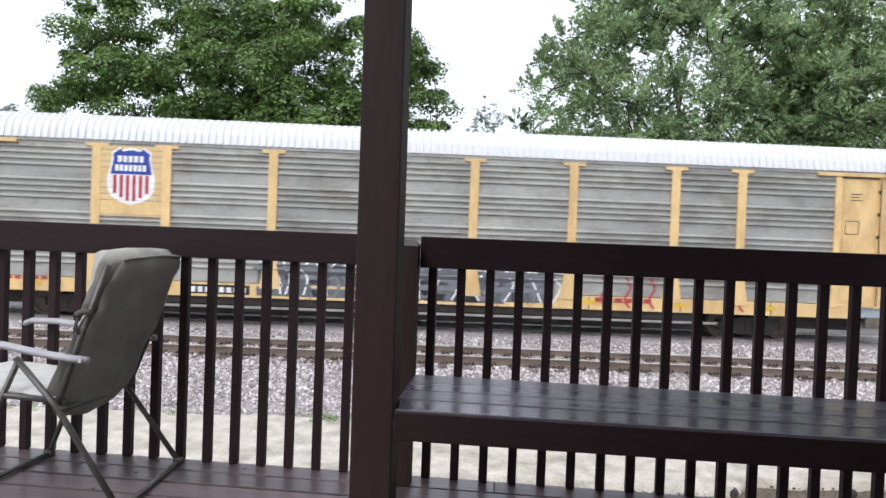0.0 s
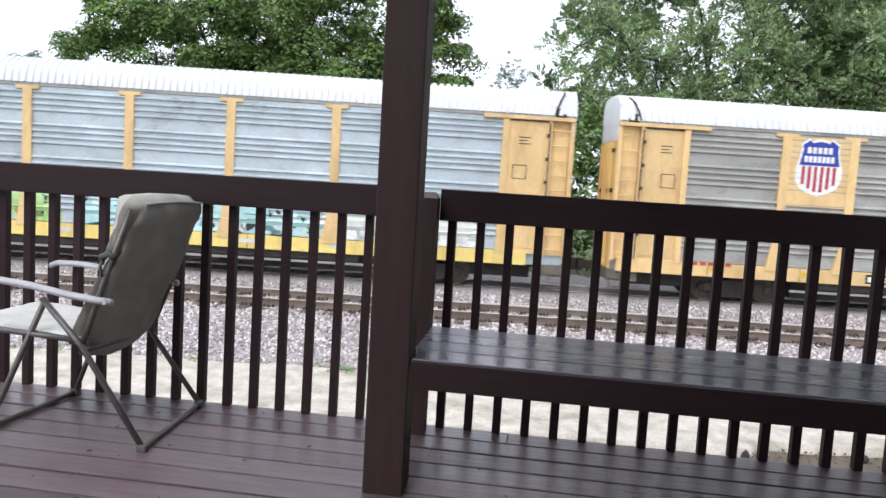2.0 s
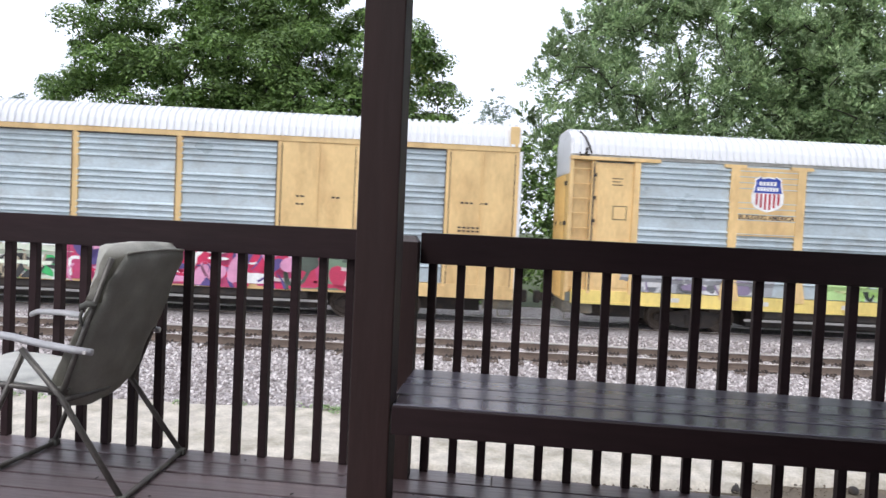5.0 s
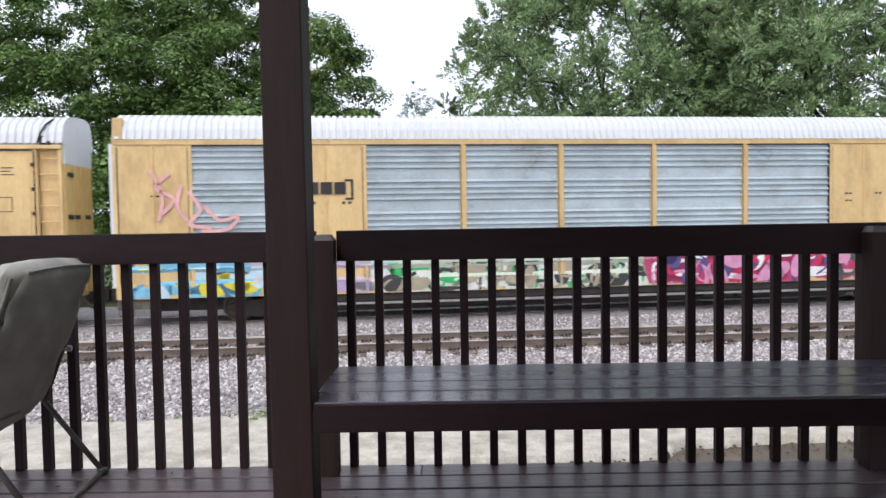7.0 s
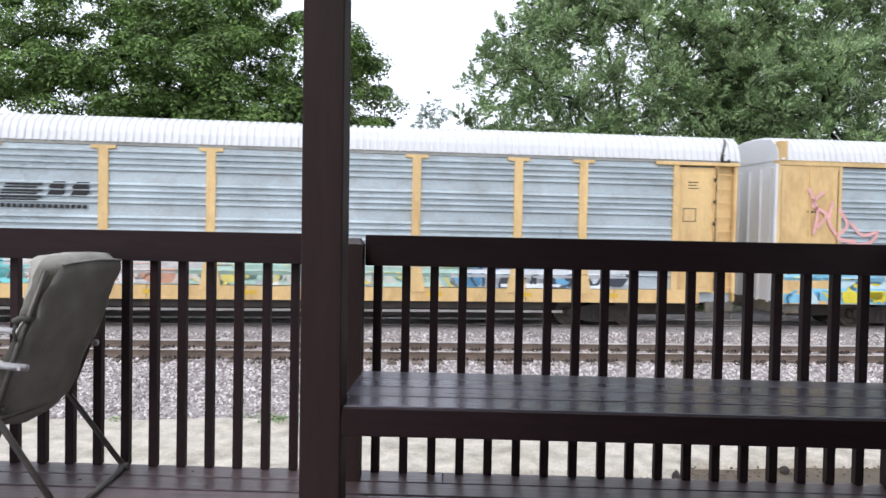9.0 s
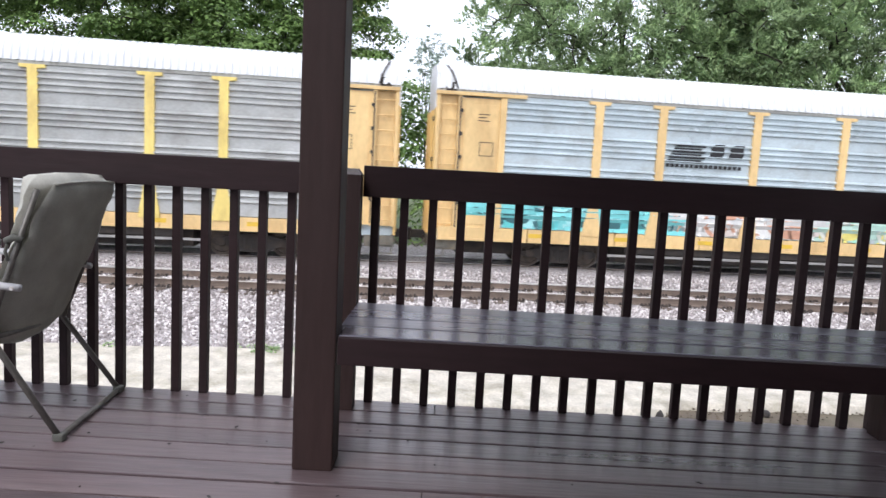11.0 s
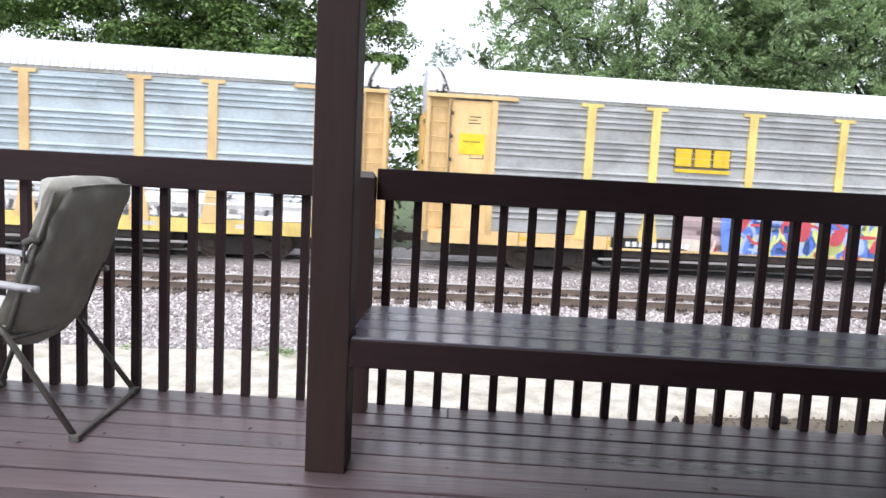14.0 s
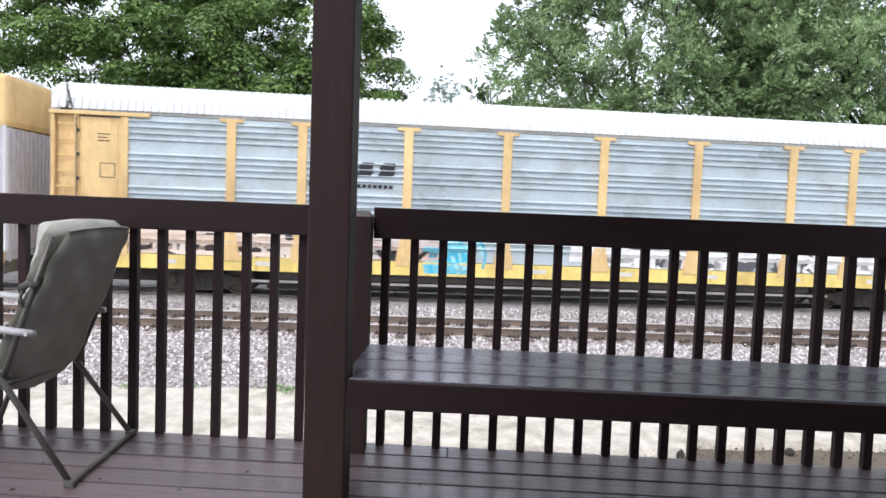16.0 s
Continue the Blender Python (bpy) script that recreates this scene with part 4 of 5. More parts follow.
def shield(car, xc, zc, size, wide=1.4):
    """A shield in blue over red and white stripes, on a yellow plate."""
    right = [(-x, z) for x, z in SHIELD[-2::-1]]
    top = [(0.25, 0.90), (0.0, 0.96), (-0.25, 0.90)]
    outline = [(xc + x * size * wide, zc + z * size) for x, z in SHIELD + right + top]
    bm = bmesh.new()
    flat_shape(bm, [(xc + (px - xc) * 1.07, zc + (pz - zc) * 1.06) for px, pz in outline], -0.066)
    emblem = part("shield", bm, paint((0.82, 0.82, 0.80)), car, "white-edged shield emblem")
    bm = bmesh.new()
    up = [(xc + x * size * wide * 0.97, zc + z * size) for x, z in SHIELD[:4] + [(-0.59, 0.09)]]
    flat_shape(bm, up + [(2 * xc - px, pz) for px, pz in up[::-1]] + [(xc + x * size * wide, zc + z * size * 0.97) for x, z in top], -0.070)
    part("shield_top", bm, paint((0.02, 0.05, 0.32)), emblem, "blue upper field of the shield")
    for i in range(6):
        x = -0.44 + i * 0.176
        lower = -0.86 + 0.45 * abs(x) ** 1.5 * 2.2
        bm = bmesh.new()
        rect(bm, xc + (x - 0.045) * size * wide, xc + (x + 0.045) * size * wide, zc + lower * size, zc + 0.06 * size, -0.070)
        part("stripe", bm, paint((0.42, 0.03, 0.05)), emblem)
    for z, w, n in ((0.62, 0.74, 5), (0.31, 0.88, 7)):
        for i in range(n):
            x = -w / 2 + w * i / n
            bm = bmesh.new()
            rect(bm, xc + x * size * wide, xc + (x + w / n * 0.72) * size * wide, zc + (z - 0.11) * size, zc + (z + 0.11) * size, -0.074)
            part("bar", bm, paint((0.82, 0.82, 0.80)), emblem)
    return emblem


def wheelset_mesh():
    """Two flanged wheels on their axle, centred on the axle."""
    bm = bmesh.new()
    for side in (-1, 1):
        rings = []
        for y, r in ((-0.07, 0.10), (-0.07, 0.16), (-0.03, 0.18), (-0.03, 0.33), (-0.065, 0.35), (-0.065, 0.42), (0.05, 0.42), (0.065, 0.45), (0.085, 0.45), (0.085, 0.09)):
            rings.append([bm.verts.new((r * math.cos(2 * math.pi * k / 24), side * (0.73 - y), r * math.sin(2 * math.pi * k / 24))) for k in range(24)])
        for a, b in zip(rings, rings[1:]):
            for k in range(24):
                bm.faces.new((a[k], a[(k + 1) % 24], b[(k + 1) % 24], b[k]))
        bm.faces.new(rings[0])
        bm.faces.new(rings[-1][::-1])
    tube(bm, [(0, -0.82, 0), (0, 0.82, 0)], 0.085, 10)
    return mesh("wheelset", bm, M_WHEEL)


def truck_mesh():
    """A cast side frame with its springs and bearing boxes."""
    bm = bmesh.new()
    for y in (0.48, 2.46):
        pts = [(-1.15, -1.22), (-1.15, -1.36), (-0.75, -1.40), (-0.42, -1.56), (0.42, -1.56), (0.75, -1.40), (1.15, -1.36), (1.15, -1.22), (0.7, -1.12), (0.3, -1.06), (-0.3, -1.06), (-0.7, -1.12)]
        flat_shape(bm, pts, y, 0.12)
        for x in (-0.9, 0.9):
            box(bm, x - 0.13, x + 0.13, y - 0.05, y + 0.02, -1.40, -1.16, 0.02)
        for x in (-0.2, 0.0, 0.2):
            tube(bm, [(x, y + 0.01, -1.50), (x, y + 0.01, -1.18)], 0.06, 8)
    box(bm, -0.25, 0.25, 0.55, 2.5, -1.30, -1.02)
    return mesh("truck_frame", bm, M_UNDER)


def under_mesh():
    bm = bmesh.new()
    box(bm, -HALF - 0.1, HALF + 0.1, 1.25, 1.8, -1.10, -0.93)
    box(bm, -8.0, 8.0, 0.05, 0.16, -1.14, -0.93)
    # deep boxes added to darken the space below, hiding lit ballast behind
    box(bm, -8.2, 8.2, 0.75, 2.3, -1.50, -0.94)
    for e in (-1, 1):
        box(bm, min(e * 11.2, e * 13.0), max(e * 11.2, e * 13.0), 0.9, 2.1, -1.38, -0.94)
        box(bm, min(e * 8.2, e * 11.2), max(e * 8.2, e * 11.2), 1.2, 1.8, -1.45, -0.94)
    for i in range(-6, 7):
        box(bm, i * 1.2 - 0.06, i * 1.2 + 0.06, 0.1, 2.95, -1.05, -0.93)
    for x in (-5.2, 3.1):
        box(bm, x, x + 0.9, 0.15, 0.6, -1.36, -1.10, 0.03)
        tube(bm, [(x + 1.2, 0.45, -1.22), (x + 2.2, 0.45, -1.22)], 0.16, 10)
    return mesh("underframe", bm, M_UNDER)


def step_mesh():
    """Dusty end sill with its steps, air hose and side brackets."""
    bm = bmesh.new()
    box(bm, -0.85, 0.02, 0.05, 0.18, -1.22, -0.90, 0.01)
    box(bm, -0.06, 0.02, 0.18, 2.5, -1.20, -0.86, 0.01)
    for x in (-0.42, -0.06):
        box(bm, x, x + 0.03, 0.02, 0.07, -1.42, -0.9)
    for z in (-1.42, -1.16):
        box(bm, -0.42, -0.03, 0.0, 0.10, z, z + 0.03)
    tube(bm, [(0.0, 1.2, -0.98), (0.14, 1.15, -1.18), (0.30, 1.2, -1.30), (0.42, 1.3, -1.18)], 0.03, 7)
    return mesh("end_steps", bm, M_STEPS)


def coupler_mesh():
    bm = bmesh.new()
    box(bm, -0.05, 0.58, 1.42, 1.63, -1.05, -0.80, 0.03)
    box(bm, 0.44, 0.615, 1.36, 1.69, -1.12, -0.74, 0.05)
    return mesh("coupler", bm, M_UNDER)


SHARED = {}
WHEELSETS = []


def shared(key, maker):
    if key not in SHARED:
        SHARED[key] = maker()
    return SHARED[key]


def hang(name, me, car, m=None, label=""):
    ob = new(name, me)
    ob.parent = car
    if m is not None:
        ob.matrix_local = m
    return tagged(ob, label)


def boxes_mesh(name, rows, material, bevel=0.0):
    bm = bmesh.new()
    for r in rows:
        box(bm, *r, bevel)
    return mesh(name, bm, material)


def mirrored(me):
    me.transform(Matrix.Diagonal((-1, 1, 1, 1)))
    me.flip_normals()
    return me


def end_section(car, sign, material):
    """Yellow door leaf, its frame, header beam, ladder and hand bars at one end of a car."""
    def span(a, b):
        return (min(sign * a, sign * b), max(sign * a, sign * b))
    hang("end_door", shared(("door", sign), lambda: boxes_mesh("end_door", [(*span(12.04, 13.15), -0.015, 0.06, -0.60, 3.12), (*span(12.14, 13.05), -0.03, 0.0, -0.45, 2.95)], M_YELLOW, 0.008)), car, None, "yellow steel end door")
    hang("corner_post", shared(("corner", sign), lambda: boxes_mesh("corner_post", [(*span(11.86, 12.04), -0.075, 0.05, -0.62, 3.17), (*span(13.15, 13.25), -0.075, 0.05, -0.62, 3.17), (*span(13.77, HALF), -0.06, 0.08, -0.62, 3.17)], M_YELLOW, 0.008)), car)
    hang("header", shared(("header", sign), lambda: boxes_mesh("header", [(*span(11.30, HALF + 0.02), -0.11, 0.03, 3.17, 3.27)], M_YELLOW, 0.01)), car)
    hang("recess", shared(("recess", sign), lambda: boxes_mesh("recess", [(*span(13.25, 13.77), 0.10, 0.16, -0.62, 3.17)], M_YELLOW)), car)

    def rung():
        bm = bmesh.new()
        tube(bm, [(sign * 13.25, 0.0, 0.0), (sign * 13.77, 0.0, 0.0)], 0.016, 6)
        return mesh("rung", bm, M_YELLOW)
    for i in range(9):
        hang("rung", shared(("rung", sign), rung), car, pose(0, 0, -0.45 + i * 0.42))
    for z in (0.1, 0.75, 1.4, 2.05, 2.7):
        hang("hinge", shared(("hinge", sign), lambda: boxes_mesh("hinge", [(*span(13.11, 13.17), -0.095, -0.07, 0.0, 0.10)], M_UNDER)), car, pose(0, 0, z))
    hang("door_gap", shared(("gap", sign), lambda: boxes_mesh("door_gap", [(*span(13.17, 13.21), -0.08, -0.07, -0.55, 3.12)], M_UNDER)), car, None, "dark gap beside the ladder")
    def strap():
        bm = bmesh.new()
        tube(bm, [(sign * 13.30, -0.085, 3.34), (sign * 13.38, -0.06, 3.60), (sign * 13.48, 0.04, 3.83), (sign * 13.58, 0.27, 4.0)], 0.028, 6)
        return mesh("roof_strap", bm, M_UNDER)
    hang("roof_strap", shared(("strap", sign), strap), car, None, "dark strap over the end of the roof")
    hang("placard", shared(("placard", sign), lambda: boxes_mesh("placard", [(*span(12.2, 12.6), -0.036, -0.031, 1.50, 1.52), (*span(12.2, 12.6), -0.036, -0.031, 1.88, 1.90), (*span(12.2, 12.22), -0.036, -0.031, 1.52, 1.88), (*span(12.58, 12.6), -0.036, -0.031, 1.52, 1.88)], M_UNDER)), car, None, "thin dark outline of a stencilled box")
    hang("bracket", shared(("bracket", sign), lambda: boxes_mesh("bracket", [(*span(13.33, 13.45), -0.05, 0.05, 3.27, 3.52), (*span(13.45, 13.63), -0.05, 0.05, 3.27, 3.38)], M_UNDER, 0.01)), car, None, "dark roof bracket")


def common_parts(car, roof_key, z_eave, z_top, core):
    hang("body", shared(("core", core.name), lambda: boxes_mesh("body", [(-HALF + 0.55, HALF - 0.55, 0.17, 2.9, -0.92, 3.25), (-HALF + 0.02, HALF - 0.02, 0.2, 2.85 if core is M_ROOF else 1.93, -0.9, 3.44 if core is M_ROOF else 3.2)], core)), car)
    hang("roof", shared(roof_key, lambda: roof_mesh(z_eave, z_top, M_ROOF, 0.05 if core is M_ROOF else 0.62)), car, None, "white ribbed metal roof")
    hang("underframe", shared("under", under_mesh), car)
    hang("conduit", shared("conduit", lambda: boxes_mesh("conduit", [(-8.6, 8.6, 0.0, 0.05, -1.25, -1.18)], M_CONDUIT, 0.01)), car, None, "pale grey pipe under the sill")
    hang("coupler", shared("coupler", coupler_mesh), car, pose(HALF, 0, 0))
    hang("coupler", shared("coupler", coupler_mesh), car, pose(-HALF, 3.05, 0, 0, 0, 180))
    hang("end_steps", shared("steps", step_mesh), car, pose(HALF, 0, 0), "dusty grey end sill with steps")
    hang("end_steps", shared("steps_b", lambda: mirrored(step_mesh())), car, pose(-HALF, 0, 0), "dusty grey end sill with steps")
    wheels = shared("wheelset", wheelset_mesh)
    for x in (-9.9, 9.9):
        hang("truck", shared("truck", truck_mesh), car, pose(x, 0, 0))
        for o in (-0.9, 0.9):
            WHEELSETS.append((hang("wheelset", wheels, car, pose(x + o, 1.52, RAIL_Z + 0.42)), x + o))
    for e in (-1, 1):
        if core is not M_ROOF:
            for y0, y1 in ((0.04, 0.99), (1.01, 1.95)):
                hang("end_leaf", shared(("leaf", y0), lambda: boxes_mesh("end_leaf", [(-0.02, 0.05, y0, y1, -0.88, 2.78)], M_END, 0.02)), car, pose(e * HALF, 0, 0), "bright yellow end door leaf")
                hang("end_hood", shared(("end_hood", y0), lambda: boxes_mesh("end_hood", [(-0.02, 0.055, y0, y1, 2.78, 3.90 if y0 > 1 else 3.80)], M_ROOF, 0.02)), car, pose(e * HALF, 0, 0), "white upper end of the car")
            for y, z in ((0.3, 1.35), (0.75, 1.35), (0.35, 2.5), (0.7, 0.3), (1.5, 1.35)):
                hang("latch", shared("latch", lambda: boxes_mesh("latch", [(-0.05, 0.09, -0.16, 0.16, -0.06, 0.06)], M_UNDER, 0.01)), car, pose(e * HALF, y, z))
            for y in (0.5, 0.85, 1.25, 1.7):
                hang("lock_bar", shared("lock_bar", lambda: boxes_mesh("lock_bar", [(-0.085, 0.085, -0.02, 0.02, -0.8, 2.74)], M_END)), car, pose(e * HALF, y, 0))
            continue
        for y in (0.25, 0.85, 1.5, 2.1, 2.7):
            hang("end_rail", shared(("endrail", core.name), lambda: boxes_mesh("end_rail", [(-0.03, 0.03, 0.0, 0.10, -0.9, 3.2)], M_ROOF)), car, pose(e * (HALF + 0.02), y, 0))


POSTS = (-9.13, -7.2, -4.25, -1.42, 1.42, 4.25, 7.2, 9.13)


def car_open(label, panel, k, sill=None):
    """An enclosed car carrier with galvanised panels between yellow posts and yellow end doors."""
    car = empty("autorack_car", label, "train car", group="cars of the passing train")
    common_parts(car, "roof_a", EAVE_Z + 0.03, ROOF_Z, M_PANEL)
    edges = (-11.86, *POSTS, 11.86)
    for a, b in zip(edges, edges[1:]):
        w = round(b - a, 2)
        hang("side_panel", shared(("panel", w, panel.name), lambda: panel_mesh(w, panel)), car, pose((a + b) / 2, 0.0, 0))
    for x in POSTS:
        hang("side_post", shared(("post_a", k == 4), lambda: post_mesh(-0.66, 3.24, True, M_LEMON if k == 4 else M_YELLOW)), car, pose(x, 0, 0))
    hang("top_chord", shared("chord_a", lambda: boxes_mesh("top_chord", [(-HALF, HALF, -0.03, 0.2, EAVE_Z - 0.06, EAVE_Z + 0.03)], M_PANEL_OLD)), car)
    for i in range(10):
        a = -HALF + 0.2 + i * 2.645
        hang("side_sill", shared(("sill", k in (0, 3, 4)), lambda: boxes_mesh("side_sill", [(0.0, 2.62, -0.05, 0.10, -0.86, -0.54), (0.0, 2.62, -0.07, 0.10, -0.93, -0.86)], M_YELLOW if k in (0, 3, 4) else M_LEMON, 0.006)), car, pose(a, 0, 0))
    for sign in (-1, 1):
        end_section(car, sign, M_YELLOW)
    # reflective dashes and dull stencil bars on the sill
    rng = random.Random(k)
    for i in range(9):
        x = -11 + i * 2.6
        bm = bmesh.new()
        rect(bm, x, x + 0.45, -0.78, -0.66, -0.056, 0.004)
        part("reflector_strip", bm, M_YELLOW2 if k in (0, 3, 4) else paint((0.62, 0.60, 0.55)), car, "reflective dash on the sill")
    for e in (-1, 1):
        for i in range(3):
            bm = bmesh.new()
            rect(bm, e * 12.5 - 0.16, e * 12.5 + 0.16 - 0.08 * (i % 2), 2.48 + i * 0.09, 2.505 + i * 0.09, -0.036, 0.004)
            part("stencil_bar", bm, M_UNDER, car, "small dark stencilled bar on the door")
    return car


def car_framed(label, k):
    """A car carrier framed all round in yellow, with broad yellow plates."""
    car = empty("autorack_car", label, "train car", group="cars of the passing train")
    common_parts(car, "roof_b", 3.42, 4.16, M_ROOF)
    edges = ((-11.8, -9.35), (-7.05, -4.36), (-4.24, -1.48), (-1.36, 1.36), (1.48, 4.24), (4.36, 7.05), (9.35, 11.8))
    for a, b in edges:
        w = round(b - a, 2)
        hang("side_panel", shared(("panelb", w), lambda: panel_mesh(w, M_PANEL, FLOOR_Z, 3.27)), car, pose((a + b) / 2, 0.0, 0))
        # dark strips paint the shadow along each panel's top and right side
        hang("panel_gap", shared(("shadeb", w), lambda: boxes_mesh("panel_gap", [(-w / 2, w / 2, -0.074, 0.0, 3.232, 3.266), (w / 2 - 0.02, w / 2, -0.074, 0.0, -0.5, 3.232)], M_UNDER)), car, pose((a + b) / 2, 0.0, 0), "dark strip painted as the shadow round a side panel")
    for x in (-4.3, -1.42, 1.42, 4.3):
        hang("side_post", shared("post_b", lambda: boxes_mesh("side_post", [(-0.10, 0.10, -0.06, 0.03, -0.6, 3.27)], M_YELLOW, 0.008)), car, pose(x, 0, 0))
    for a, b in ((-9.35, -7.05), (7.05, 9.35), (-HALF, -11.8), (11.8, HALF)):
        hang("side_plate", shared(("plate", a), lambda: boxes_mesh("side_plate", [(a, b, -0.03, 0.06, -0.62, 3.27)], M_YELLOW)), car)
        for q, w in ((a + 0.05, 0.05), (b - 0.05, 0.05), ((a + b) / 2, 0.02)):
            hang("plate_edge", shared(("plate_edge", w), lambda: boxes_mesh("plate_edge", [(-w, w, -0.06, -0.028, -0.62, 3.26)], M_YELLOW, 0.006)), car, pose(q, 0, 0))
        for q in (a + 0.115, b - 0.115):
            hang("seam", shared("seam", lambda: boxes_mesh("seam", [(-0.012, 0.012, -0.034, -0.028, -0.6, 3.2)], M_UNDER)), car, pose(q, 0, 0))
    for x, z, n in ((7.6, 1.72, 2), (8.6, 1.72, 2), (7.6, 1.50, 2), (12.25, 1.75, 3), (12.8, 1.75, 2), (12.2, 1.05, 5), (12.2, 0.95, 5), (-12.9, 1.85, 3)):
        for i in range(n):
            bm = bmesh.new()
            rect(bm, x + i * 0.13, x + i * 0.13 + 0.09, z, z + 0.05, -0.036, 0.005)
            part("stencil_bar", bm, M_UNDER, car, "small dark stencilled bar")
    hang("top_chord", shared("chord_b", lambda: boxes_mesh("top_chord", [(-HALF, HALF, -0.06, 0.2, 3.27, 3.42)], M_YELLOW, 0.01)), car)
    hang("side_sill", shared("sill_b", lambda: boxes_mesh("side_sill", [(-HALF, HALF, -0.05, 0.10, -0.93, -0.54)], M_YELLOW, 0.006)), car)
    for e in (-1, 1):
        hang("corner_cap", shared(("cap_b", e), lambda: boxes_mesh("corner_cap", [(e * (HALF - 0.15) - 0.13, e * (HALF - 0.15) + 0.13, -0.07, 0.3, 3.42, 4.0)], M_YELLOW, 0.04)), car)
    for e in (-1, 1):
        hang("end_edge", shared(("edge_b", e), lambda: boxes_mesh("end_edge", [(e * (HALF + 0.04) - 0.05, e * (HALF + 0.04) + 0.05, -0.05, 0.05, -0.6, 3.3)], M_ROOF, 0.01)), car, None, "white painted end edge")
    return car


def bars(car, x0, n, w, h, z, colour, label, gap=0.35, y=-0.05):
    """A row of plain bars in place of lettering."""
    for i in range(n):
        bm = bmesh.new()
        rect(bm, x0 + i * w, x0 + i * w + w * (1 - gap), z, z + h, y, 0.01)
        part("bar", bm, paint(colour), car, label)


def lettering(car, text, x0, z0, width, colour, y):
    """Painted words, set to a given width."""
    cu = bpy.data.curves.new("lettering", "FONT")
    cu.body = text
    cu.extrude = 0.002
    cu.offset = 0.02
    ob = new("lettering", cu)
    me = bpy.data.meshes.new_from_object(ob.evaluated_get(bpy.context.evaluated_depsgraph_get()))
    bpy.data.objects.remove(ob)
    me.name = "lettering"
    xs = [v.co.x for v in me.vertices]
    k = width / (max(xs) - min(xs))
    me.transform(Matrix.Translation((x0, y, z0)) @ Matrix.Rotation(math.pi / 2, 4, "X") @ Matrix.Diagonal((k, k, 1, 1)))
    me.materials.clear()
    me.materials.append(paint(colour))
    ob = new("lettering", me)
    ob.parent = car
    return tagged(ob, "dark painted words")


WHITE, BLACK = (0.80, 0.80, 0.78), (0.012, 0.012, 0.014)


def logo_plate(car, x0, x1):
    bm = bmesh.new()
    box(bm, x0, x1, -0.060, 0.02, 1.22, 3.17, 0.008)
    part("emblem_plate", bm, M_YELLOW, car, "yellow plate behind the emblem")


def number_board(car, x, n, bright=WHITE):
    bm = bmesh.new()
    rect(bm, x, x + n * 0.2 + 0.1, -0.86, -0.60, -0.062, 0.012)
    part("number_board", bm, paint(BLACK), car, "black board with white bars")
    bars(car, x + 0.06, n, 0.2, 0.15, -0.81, bright, "", 0.35, -0.068)


